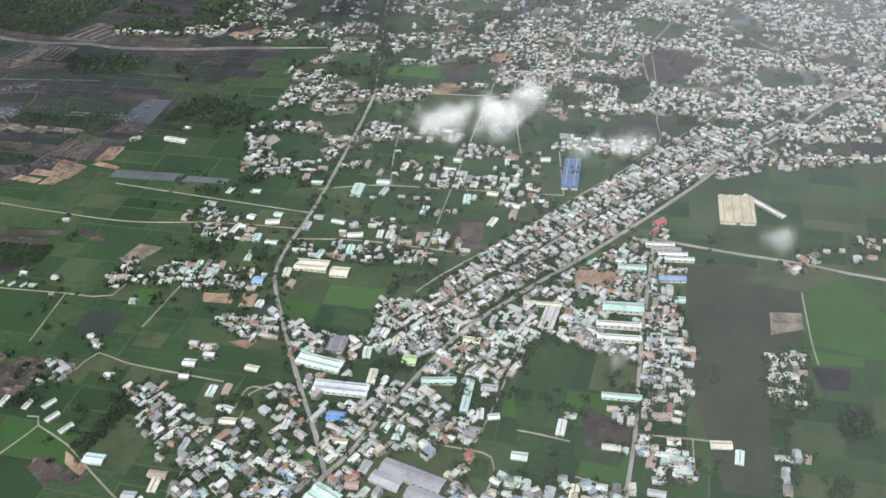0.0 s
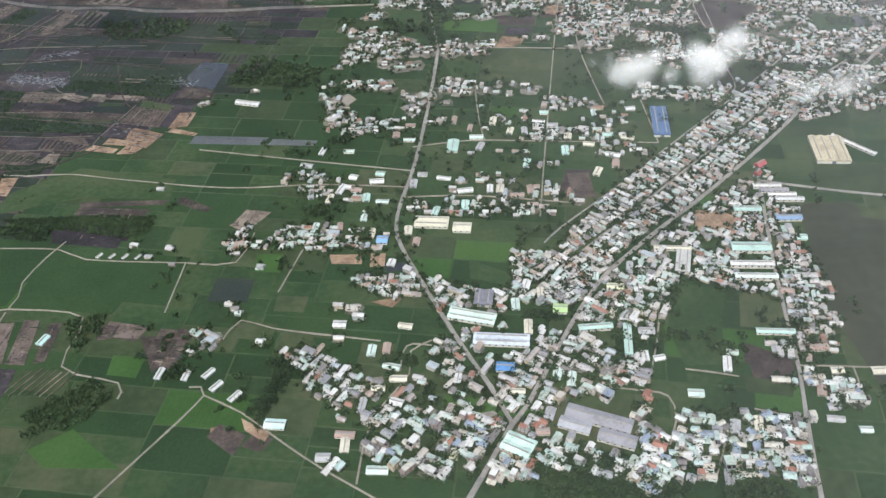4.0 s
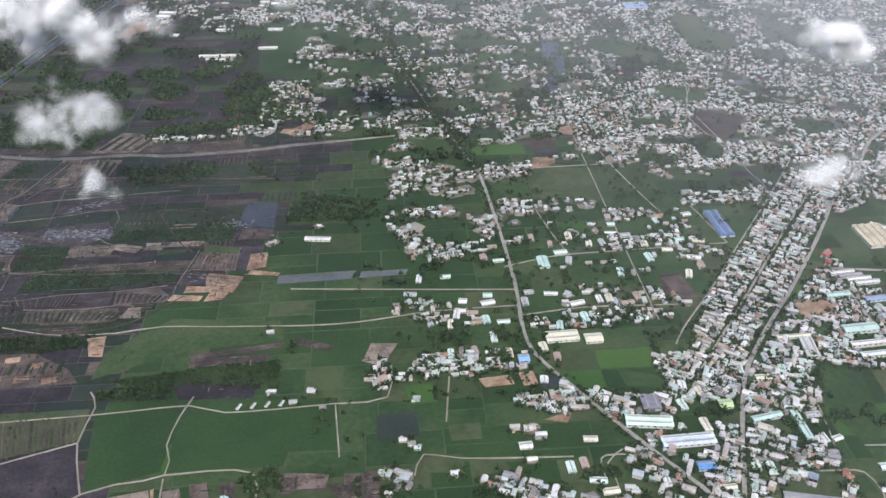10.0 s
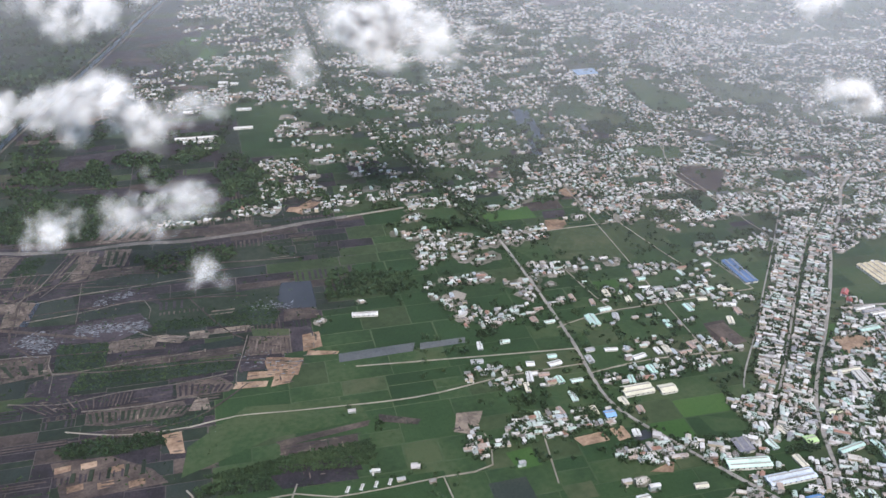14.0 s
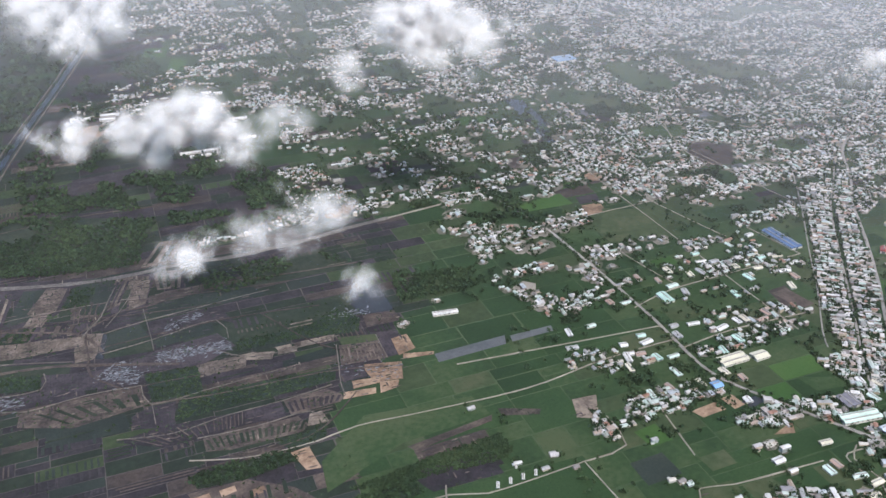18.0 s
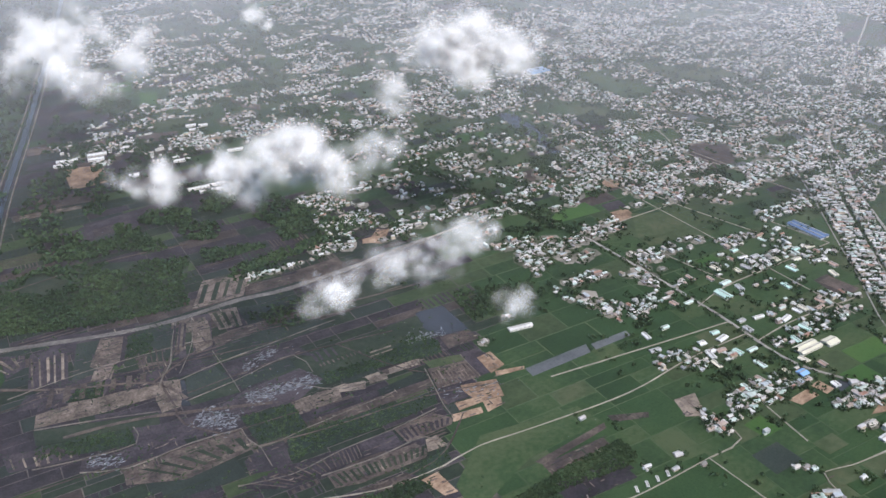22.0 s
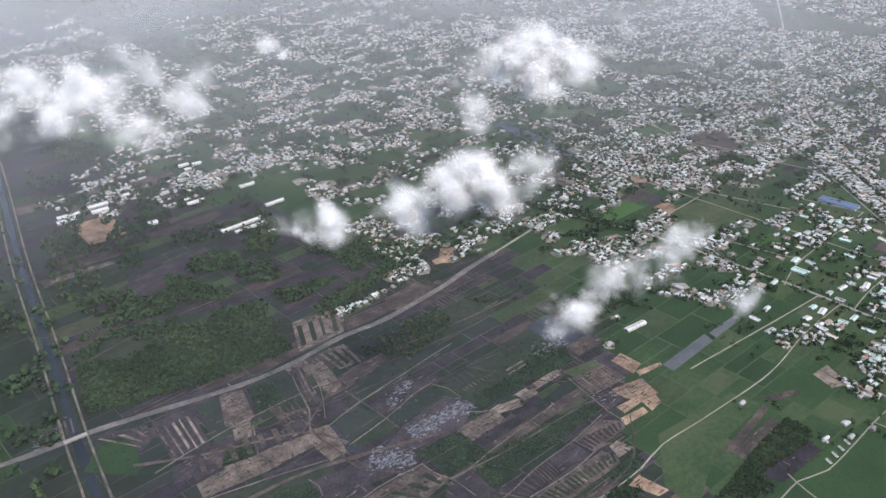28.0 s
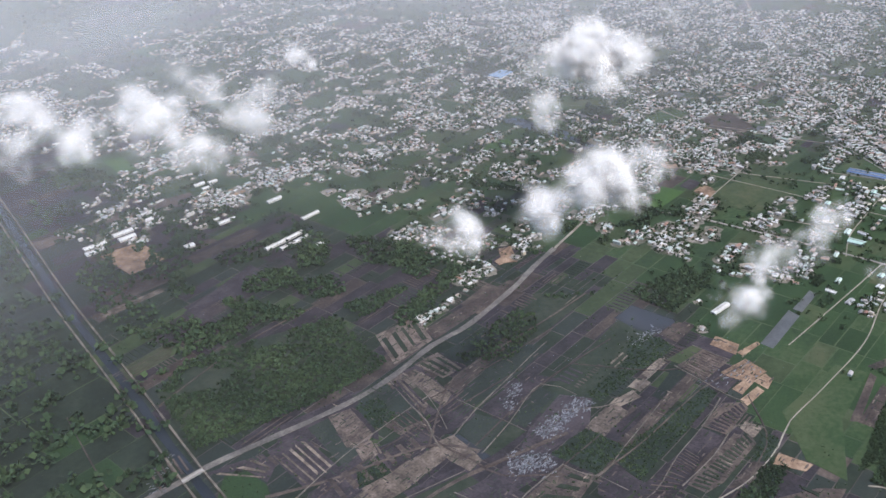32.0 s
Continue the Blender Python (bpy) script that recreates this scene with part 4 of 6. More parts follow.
# hollows, heaps and bare patches that break up the plots
KIND_PATCH = ["scrub", "ploughed", "sand", "brown", "crop_dark", "soil"]
pv, pf, ps = [], [], []
for kind, pts in PLOTS:
    if kind not in ("soil", "sand", "brown", "ploughed", "orange", "crop_dark", "olive"):
        continue
    P = np.array(pts, float)
    lo, hi = P.min(0), P.max(0)
    if lo[0] > -150:
        continue
    share = {"soil": (0.4, 0.25, 0.1, 0.25, 0, 0), "sand": (0.3, 0.2, 0, 0.4, 0, 0.1), "brown": (0.3, 0.3, 0.12, 0, 0.1, 0.18), "ploughed": (0.25, 0, 0.02, 0.33, 0.3, 0.1), "orange": (0.2, 0.1, 0.3, 0.3, 0, 0.1),
             "crop_dark": (0.5, 0.3, 0, 0.2, 0, 0), "olive": (0.2, 0.1, 0.2, 0.3, 0.2, 0)}[kind]
    for _ in range(int((hi[0] - lo[0]) * (hi[1] - lo[1]) / (34 if kind in ("soil", "sand", "orange", "brown") else 70))):
        c = rng.uniform(lo, hi)
        if not inside(np.array([c[0]]), np.array([c[1]]), pts)[0]:
            continue
        long, wide = (rng.uniform(1.2, 5.5), rng.uniform(0.3, 0.9))
        ax = (U_AX, V_AX) if rng.random() < 0.65 else (V_AX, -U_AX)
        o = len(pv)
        pv += [(*(c + long * rng.uniform(0.6, 1.1) * math.cos(1.0472 * j) * ax[0] + wide * rng.uniform(0.6, 1.2) * math.sin(1.0472 * j) * ax[1]), 0.6) for j in range(6)] + [(*c, 0.6 + rng.uniform(0.02, 0.2))]
        pf += [(o + j, o + (j + 1) % 6, o + 6) for j in range(6)]
        ps += [int(rng.choice(6, p=share))] * 6
tagged(link("plot_patches", bulk("plot_patches", pv, pf, [FIELD[k] for k in KIND_PATCH], ps)), "low heaps and hollows scattered over the dug plots", "earthwork", kind="stuff")

# ---- houses ----
ROAD_PTS = []
for line, width, _ in ROADS:
    for a, b in zip(line[:-1], line[1:]):
        n = max(1, int(math.dist(a, b) / 0.8))
        ROAD_PTS += [(*(a + (b - a) * k / n), width / 2) for k in range(n)]
ROAD_TREE = kdtree.KDTree(len(ROAD_PTS))
for k, p in enumerate(ROAD_PTS):
    ROAD_TREE.insert((p[0], p[1], 0), k)
ROAD_TREE.balance()


def road_gap(px, py):
    """The distance from each point to the nearest road's edge."""
    out = np.empty(len(px))
    for k, (x, y) in enumerate(zip(px, py)):
        _, j, d = ROAD_TREE.find((x, y, 0))
        out[k] = d - ROAD_PTS[j][2]
    return out


SPOTS, TAKEN = [], {}
BLOCKED = []


def free(x, y, r):
    i, j = int(x // 8), int(y // 8)
    for a in (i - 1, i, i + 1):
        for b in (j - 1, j, j + 1):
            for X, Y, R in TAKEN.get((a, b), ()):
                if (x - X) ** 2 + (y - Y) ** 2 < (r + R) ** 2:
                    return False
    return True


def take(x, y, r):
    TAKEN.setdefault((int(x // 8), int(y // 8)), []).append((x, y, r))


LOTS = {}
LOT_U, LOT_V = 42, 23


def lot(x, y, far):
    """The lot of the town grid at a place, and its own chance of being built up."""
    p = np.array((x, y)) + 9 * np.array((noise.noise((x * 0.012, y * 0.012, 1)), noise.noise((x * 0.012, y * 0.012, 7))))
    step = 1 if far < 1.25 else 2
    key = (step, int((p @ U_AX) // (LOT_U * step)), int((p @ V_AX) // (LOT_V * step)))
    if key not in LOTS:
        LOTS[key] = rng.random()
    return key, LOTS[key]


def district(density, turn, *poly, cell=(4.0, 4.8), clump=0.95, row=False):
    """Scatters house places over a quarter, in rows along its streets."""
    P = np.array(poly, float)
    c, s = math.cos(radians(turn)), math.sin(radians(turn))
    uu, vv = P @ (c, s), P @ (-s, c)
    far = 1.0 + max(0.0, (np.hypot(*P.mean(0)) - 1100) / 1600)
    gu, gv = np.meshgrid(np.arange(uu.min(), uu.max(), cell[0] * far * (1 if row else 0.92)), np.arange(vv.min(), vv.max(), cell[1] * far * (1 if row else 0.92)))
    gu, gv = gu.ravel(), gv.ravel()
    jit = 0.14 if row else 0.32
    gu = gu + rng.uniform(-jit, jit, gu.size) * cell[0] * far
    gv = gv + rng.uniform(-jit, jit, gv.size) * cell[1] * far
    x, y = gu * c - gv * s, gu * s + gv * c
    ok = inside(x, y, [tuple(p) for p in poly]) & (rng.random(x.size) < 1.5)
    x, y = x[ok], y[ok]
    if not len(x):
        return
    gap = road_gap(x, y)
    for X, Y, G in zip(x, y, gap):
        n = noise.noise((X * 0.017, Y * 0.017, 3.1)) + 0.5 * noise.noise((X * 0.05, Y * 0.05, 9.2))
        if rng.random() > (density * 1.08 if density < 0.6 else density) * ((1 - clump) + clump * min(2.0, max(0.0, 1.0 + 3.2 * n))) or G < (2.3 if row else 1.8):
            continue
        if any(abs(X - bx) < r and abs(Y - by) < r for bx, by, r in BLOCKED):
            continue
        if not row:
            h = lot(X, Y, far)[1]
            empty = 0.04 if Y < 560 else 0.17 if density > 0.6 else 0.42
            if h < empty and rng.random() > 0.07 or h < empty + 0.14 and rng.random() > 0.5:
                continue
        r = 1.2 * far if row else 1.45 * far
        if not free(X, Y, r):
            continue
        if any(inside(np.array([X]), np.array([Y]), pts)[0] for _, pts in OPEN if abs(X - pts[0][0]) < 150 and abs(Y - pts[0][1]) < 150):
            continue
        take(X, Y, r)
        L, W = (rng.uniform(3.2, 6.6), rng.uniform(1.9, 3.1)) if row else (rng.uniform(3.2, 5.6), rng.uniform(2.3, 3.3))
        if not row and rng.random() < 0.2:
            L, W = (L * 1.9, W * 0.95) if rng.random() < 0.5 else (L * 1.45, W * 1.4)
        if Y < 480 and not row:
            L, W = L * 1.15, W * 1.12
        if Y > 600 and not row:
            L, W = L * 0.98, W * 0.96
        tall = rng.random() < (0.35 if row else 0.12)
        a = turn + (90 if row or rng.random() < 0.5 else 0) + rng.normal(0, 3 if row else 4) + (90 if row and rng.random() < 0.12 else 0)
        SPOTS.append((X, Y, L * far ** 0.5, W * far ** 0.5, a, rng.uniform(2.8, 4.2) if tall else rng.uniform(1.5, 2.1), tall))


# large halls, warehouses and schools
def hall(x, y, length, wide, turn, high, colour, label, bays=1, name="warehouse", pitch=0.22):
    high *= 0.58
    BLOCKED.append((x, y, (length + wide) / 4 + 1))
    for k in range(int(max(1, length // 8)) + 1):
        d = (k / max(1, length // 8) - 0.5) * (length - wide / 2)
        take(x + d * math.cos(radians(turn)), y + d * math.sin(radians(turn)), wide / 2)
    root = tagged(new(name), label, "building")
    root.matrix_world = pose(x, y, 0, 0, 0, turn)
    bm = bmesh.new()
    box(bm, -length / 2 + 0.4, length / 2 - 0.4, -wide / 2 + 0.4, wide / 2 - 0.4, 0, high)
    part("wall", bm, M_HALL, root)
    roof_m = tint(label, colour, 0.45)
    b = wide / bays
    for k in range(bays):
        y0 = -wide / 2 + k * b
        rise = b / 2 * pitch + 0.3
        bm = bmesh.new()
        n = max(3, int(length / 3))
        prev = None
        for i in range(n + 1):
            X = -length / 2 + length * i / n
            z = high + (0.05 if i % 2 else 0)
            ring = [bm.verts.new(p) for p in ((X, y0, z), (X, y0 + b / 2, z + rise), (X, y0 + b, z), (X, y0 + b, z - 0.25), (X, y0, z - 0.25))]
            if prev:
                for j in range(5):
                    bm.faces.new((prev[j], prev[(j + 1) % 5], ring[(j + 1) % 5], ring[j]))
            else:
                bm.faces.new(ring)
            prev = ring
        bm.faces.new(prev[::-1])
        part("roof", bm, roof_m, root)
        bm = bmesh.new()
        box(bm, -length / 2 * 0.9, length / 2 * 0.9, y0 + b / 2 - 0.35, y0 + b / 2 + 0.35, high + rise - 0.1, high + rise + 0.35)
        part("ridge_vent", bm, M_CONC, root)
    for k in range(int(length // 4)):
        X = -length / 2 + 2 + 4 * k
        for s in (-1, 1):
            bm = bmesh.new()
            box(bm, X - 0.6, X + 0.6, s * (wide / 2 - 0.4) - 0.08, s * (wide / 2 - 0.4) + 0.08, high * 0.5, high * 0.75)
            part("window", bm, M_GLASS, root)
    for s in (-1, 1):
        bm = bmesh.new()
        box(bm, s * (length / 2 - 0.4) - 0.1, s * (length / 2 - 0.4) + 0.1, -1.4, 1.4, 0, min(3.2, high * 0.8))
        part("door", bm, M_DOOR, root)
    return root


M_HALL = surface("pale rendered hall wall", [(0.4, 0.38, 0.34), (0.58, 0.56, 0.5), (0.66, 0.64, 0.58)], 0.7, 0.15, bump=0.1)
TEAL, WHITE, GREY, CREAM, BLUE = (0.38, 0.53, 0.48), (0.58, 0.58, 0.56), (0.27, 0.27, 0.29), (0.55, 0.53, 0.42), (0.1, 0.24, 0.48)
hall(104, 603, 42, 13, 77, 4.5, (0.09, 0.15, 0.27), "long warehouse with a blue sheet roof", 2)
hall(214, 539, 34, 25, 77, 5, (0.5, 0.44, 0.31), "factory with pale yellow ribbed roof", 4, name="factory")
hall(-25, 319, 37, 10, -30, 4.5, GREY, "long grey factory shed", 1, name="factory")
hall(-39, 317, 18, 8, -30, 4, (0.36, 0.37, 0.4), "grey factory shed beside the long shed", 1, name="factory")
hall(-19, 304, 21, 9, -30, 4.5, GREY, "grey factory shed behind the long shed", 1, name="factory")
hall(-92, 510, 24, 12, -14, 4, CREAM, "cream roofed workshop by the road", 2)
hall(-72, 500, 13, 10, -14, 4, CREAM, "small cream roofed workshop", 1)
hall(-80, 411, 30, 10, -24, 5, (0.5, 0.64, 0.56), "pale green roofed factory hall", 2, name="factory")
hall(-66, 388, 34, 10, -14, 4.5, (0.5, 0.56, 0.62), "long pale blue-grey roofed hall", 2)
hall(-68, 366, 11, 7, -14, 4, BLUE, "workshop with a bright blue roof")
hall(-128, 497, 8, 8, -14, 4, (0.2, 0.36, 0.6), "blue roofed house by the bend", name="shop_building")
hall(112, 441, 26, 9, -12, 6, TEAL, "school building with a pale teal roof", 1, name="school_building")
hall(106, 425, 28, 5, -12, 6, WHITE, "long white roofed school wing", 1, name="school_building")
hall(104, 413, 27, 5, -12, 6, (0.55, 0.62, 0.6), "long pale school wing", 1, name="school_building")
hall(64, 436, 22, 9.5, 68, 5, (0.45, 0.45, 0.43), "grey ribbed market hall", 2, name="market_hall")
hall(62, 451, 25, 4, -14, 4, CREAM, "long low cream roofed row")
hall(126, 481, 19, 6, -12, 5, TEAL, "hall with a pale teal roof")
hall(150, 467, 18, 6, -10, 4, (0.2, 0.3, 0.45), "low hall with a dark blue roof")
for k in range(4):
    hall(152 + 3 * k - 1.5, 505 - 6 * k, 20, 4.5, -11, 4, [WHITE, GREY, WHITE, (0.5, 0.52, 0.53)][k], "row of pale roofed dwellings", name="row_house")
hall(96, 365, 23, 4.5, -13, 4, TEAL, "long low teal roofed barn", name="barn")
hall(-8, 388, 21, 5, -5, 5, TEAL, "teal roofed wing of the courtyard building", name="courtyard_wing")
hall(8, 374, 26, 5, 76, 5, TEAL, "teal roofed side wing of the courtyard building", name="courtyard_wing")
hall(156, 530, 9, 6, 30, 5, (0.36, 0.1, 0.1), "temple with a red tiled roof", name="temple", pitch=0.6)
hall(150, 520, 6, 5, 40, 4, (0.33, 0.1, 0.09), "small red roofed hall beside the temple", name="temple", pitch=0.6)
hall(-25, 408, 9, 8, -14, 4, (0.4, 0.56, 0.27), "house with a light green roof", name="shop_building")
hall(-63, 602, 16, 9, 76, 4, TEAL, "teal roofed farm hall", name="barn")
hall(-70, 426, 14, 12, 74, 5, (0.2, 0.2, 0.23), "workshop with a stained dark roof", 2)
hall(235, 542, 37, 4, -58, 3.5, WHITE, "long narrow white shed", name="shed")
hall(14, 421, 11, 6, -14, 4, (0.55, 0.56, 0.4), "shop with a yellowish roof", name="shop_building")
hall(-72, 309, 17, 13, -38, 4.5, (0.5, 0.68, 0.6), "pale green roofed workshop", 2)
hall(-202, 347, 12, 7, -14, 3.5, (0.52, 0.7, 0.68), "farmhouse with a pale turquoise roof", name="farmhouse")
hall(-224, 703, 22, 6, -24, 3.5, WHITE, "long white roofed barn", name="barn")
for bx, by, bl, bw in ((-312, 1372, 26, 9), (-322, 1362, 22, 8), (-276, 1364, 24, 9), (-284, 1350, 20, 9), (-278, 1265, 11, 9), (-214, 1262, 22, 7), (-140, 1362, 14, 7), (-128, 1350, 12, 7), (-145, 1345, 14, 6), (-150, 1240, 16, 7)):
    hall(bx, by, bl, bw, -25, 4, (0.6, 0.61, 0.6), "white roofed works hall near the canal", name="works_hall")
hall(340, 1148, 32, 26, -16, 6, (0.22, 0.33, 0.48), "large factory with a blue roof", 3, name="factory")
for bx, by, bl in ((-173, 1174, 24), (-232, 1126, 13), (-234, 1168, 52), (-234, 1154, 40), (-150, 1240, 20)):
    hall(bx, by, bl, 6, -18, 4, WHITE, "long white roofed farm shed", name="farm_shed")
for k in range(4):
    hall(-322 + 9 * k, 518.5 - 2.2 * k, 5.5, 2.0, 50, 2.2, WHITE, "small white roofed hut beside the lane", name="hut")
for hx, hy, ht in ((-241, 393, 45), (-236, 382, 45), (-225, 372, 45), (-254, 394, 70), (-270, 398, 70)):
    hall(hx, hy, 9, 4, ht, 2.8, (0.5, 0.52, 0.5), "lone farmhouse with a grey roof", name="farmhouse")
hall(-345, 440, 9, 5, 60, 3, (0.4, 0.58, 0.55), "site shed with a teal roof", name="shed")

# mid-sized workshops among the houses
SHOPS = [((0.42, 0.6, 0.54), "workshop with a pale teal sheet roof"), ((0.62, 0.63, 0.62), "workshop with a white sheet roof"), ((0.36, 0.37, 0.38), "workshop with a grey sheet roof"), ((0.5, 0.62, 0.57), "store with a pale green roof"),
         ((0.34, 0.25, 0.21), "store with a rusty brown roof"), ((0.6, 0.57, 0.46), "store with a cream roof")]
count = 0
while count < 105:
    x, y = rng.uniform(-180, 150), rng.uniform(285, 640)
    gap = road_gap(np.array([x]), np.array([y]))[0]
    if any(inside(np.array([x]), np.array([y]), pts)[0] for _, pts in OPEN):
        continue
    if 2.5 < gap < 22 and free(x, y, 4.6) and not any(abs(x - bx) < r + 2 and abs(y - by) < r + 2 for bx, by, r in BLOCKED):
        if y > 0.77 * x + 400 and y < 0.77 * x + 500 and y > 440:
            continue
        c, words = SHOPS[rng.integers(0, 6)]
        hall(x, y, rng.uniform(6.5, 12), rng.uniform(4, 6), -15 + rng.normal(0, 6) + rng.choice((0, 90)), rng.uniform(2.4, 3.4), c, words, name="workshop")
        count += 1

# quarters of the town and the villages
for thick, turn, *pts in ((1.0, 20, (34, 307), (67, 309), (58, 289), (36, 291)), (0.9, 75, (68, 307), (87, 300), (77, 275), (67, 280)), (0.8, 75, (11, 304), (36, 296), (27, 280), (1, 283)), (0.8, 50, (-15, 291), (3, 282), (-12, 266), (-22, 277)), (1.0, 37, (-44, 469), (35, 453), (-19, 390), (-39, 408), (-47, 424)),
                          (0.9, 40, (-21, 384), (15, 393), (42, 428), (22, 436), (-10, 399)), (0.8, 75, (137, 408), (147, 398), (127, 341), (103, 349)), (1.0, 75, (99, 328), (128, 320), (118, 303), (93, 312)), (0.9, 60, (-6, 359), (17, 354), (9, 336), (-9, 342)), (0.45, 55, (-90, 334), (-63, 313), (-82, 289), (-101, 283)),
                          (0.4, 50, (-199, 406), (-180, 403), (-166, 368), (-178, 363)), (0.42, 50, (-169, 374), (-141, 380), (-119, 344), (-134, 332), (-169, 343)), (0.4, 50, (-154, 331), (-140, 330), (-135, 315), (-150, 317)), (0.32, 60, (-122, 370), (-81, 351), (-78, 314), (-103, 316)), (0.32, 60, (-111, 390), (-90, 384), (-86, 360), (-99, 362)),
                          (0.8, -16, (-155, 465), (-111, 456), (-105, 432), (-131, 438)), (0.6, 75, (123, 439), (150, 436), (135, 373), (108, 375)), (0.7, 75, (189, 393), (208, 391), (203, 370), (184, 372)), (0.7, 75, (168, 315), (189, 315), (182, 288), (161, 290)), (0.5, 30, (227, 480), (253, 487), (248, 475), (225, 462))):
    district(thick, turn, *pts, clump=0.15)
district(0.86, 37, (-34, 445), (25, 507), (95, 566), (162, 624), (223, 658), (265, 648), (262, 624), (181, 562), (98, 498), (46, 460), (2, 426), (-33, 422), cell=(2.7, 5.6), clump=0.1, row=True)
district(0.9, 48, (-119, 475), (-87, 442), (-38, 429), (-2, 424), (-34, 382), (-72, 327), (-91, 393), clump=0.35)
district(0.85, 48, (-1, 415), (48, 456), (95, 491), (163, 526), (126, 433), (112, 391), (59, 425), (5, 345), (-50, 331), (-62, 334), clump=0.35)
district(0.5, 48, (-64, 326), (5, 345), (27, 315), (11, 272), (-92, 292), clump=0.6)
district(0.85, 75, (141, 495), (167, 489), (72, 259), (58, 262), (81, 330), (98, 394), clump=0.35)
district(0.7, 75, (27, 315), (91, 310), (72, 267), (13, 271), clump=0.35)
district(0.24, 48, (-199, 407), (-172, 403), (-149, 373), (-121, 376), (-107, 397), (-87, 393), (-76, 328), (-100, 294), (-182, 311), (-144, 338), (-165, 351), (-191, 386))
district(0.7, -16, (-219, 535), (-176, 525), (-119, 503), (-117, 487), (-178, 497), (-216, 508), (-224, 498), (-239, 514))
district(0.80, 50, (-254, 432), (-238, 429), (-240, 408), (-256, 414))
district(0.50, -16, (-196, 599), (-170, 591), (-131, 560), (-137, 547), (-166, 550), (-195, 582))
district(0.36, -16, (-159, 726), (-101, 716), (-67, 693), (-97, 586), (-118, 591), (-149, 631), (-163, 678))
district(0.4, -16, (-56, 742), (-30, 715), (-39, 672), (-63, 602), (-87, 608))
district(0.50, -16, (-149, 788), (-106, 789), (-74, 758), (-78, 732), (-147, 749))
district(0.60, -16, (-48, 786), (56, 766), (47, 733), (-54, 753))
district(0.55, -16, (36, 742), (64, 735), (-6, 500), (-23, 504))
district(0.75, -16, (118, 986), (454, 893), (335, 690), (261, 726), (192, 692), (151, 724), (102, 737), (55, 743))
district(0.62, 30, (254, 699), (335, 690), (292, 616), (248, 617))
district(0.35, -16, (-87, 943), (109, 954), (71, 818), (-39, 833), (-104, 812))
district(0.70, -16, (50, 588), (95, 578), (88, 561), (44, 571))
district(0.16, -16, (-86, 599), (40, 578), (14, 496), (-107, 523))
district(0.12, -16, (-61, 712), (46, 728), (113, 650), (85, 576), (-79, 614))
district(0.25, -16, (249, 491), (305, 497), (285, 450), (242, 461))
district(0.30, -16, (141, 727), (192, 692), (173, 616), (112, 622), (87, 647))
district(0.35, 75, (189, 391), (205, 390), (197, 349), (179, 351))
district(0.40, 75, (167, 316), (191, 313), (181, 288), (159, 290))
district(0.58, -16, (35, 880), (168, 871), (299, 703), (178, 597), (114, 672), (53, 802))
district(0.75, -16, (505, 1290), (988, 974), (277, 597), (285, 694), (257, 814), (155, 859), (174, 970), (314, 1165))
district(0.26, -16, (-50, 1298), (110, 1248), (421, 1274), (174, 970), (39, 875), (-43, 889), (-55, 962), (-31, 1133))
district(0.28, -16, (186, 1657), (618, 1400), (455, 1242), (186, 1211), (40, 1351))
district(0.30, -16, (-306, 1445), (-160, 1370), (-50, 1298), (-145, 1252), (-305, 1307))
district(0.24, -16, (-120, 940), (2, 910), (-42, 761), (-104, 754), (-133, 811), (-153, 896))
district(0.2, -16, (-99, 1211), (27, 1007), (26, 765), (-159, 871), (-214, 931), (-102, 1054), (-163, 1110))
district(0.68, -16, (706, 1275), (801, 612), (209, 586), (196, 872), (235, 1089))
district(0.2, -16, (425, 2027), (706, 1275), (95, 1034), (-99, 1211), (97, 1475))
district(0.4, -16, (500, 1290), (988, 974), (1500, 1300), (1300, 1950), (700, 2100), (300, 1500), cell=(7, 7.5))
district(0.07, -16, (-150, 760), (400, 700), (900, 1400), (900, 2500), (100, 2300), (-100, 1500), cell=(9, 9), clump=1.0)
district(0.42, -16, (-300, 1330), (-100, 1240), (60, 1250), (40, 1420), (-60, 1520), (-230, 1480), clump=0.6)
district(0.32, -16, (-150, 1640), (-60, 1520), (40, 1420), (180, 1700), (320, 2200), (60, 2150), clump=0.7)
district(0.45, -16, (-230, 960), (-195, 930), (-160, 960), (-150, 1060), (-190, 1060), clump=0.5)
district(0.72, -16, (988, 974), (801, 612), (1100, 590), (1280, 800), (1250, 1120))
district(0.45, -16, (1250, 1120), (1280, 800), (1100, 590), (1400, 640), (2300, 1000), (2300, 1900), (1500, 1300), cell=(7, 7.5))
district(0.5, -16, (-353, 973), (-194, 940), (-206, 922), (-365, 954), clump=0.4)
district(0.6, -16, (-145, 931), (-128, 886), (-157, 874), (-179, 915), clump=0.3)
district(0.5, -16, (-166, 988), (-123, 947), (-158, 931), (-197, 965), clump=0.3)
district(0.5, -16, (-337, 546), (-309, 539), (-311, 530), (-339, 538), clump=0.2)
district(0.008, -16, (-330, 650), (-100, 560), (60, 580), (0, 760), (-180, 800), clump=1.0)
district(0.008, -16, (-260, 400), (-90, 400), (-100, 560), (-330, 600), clump=1.0)


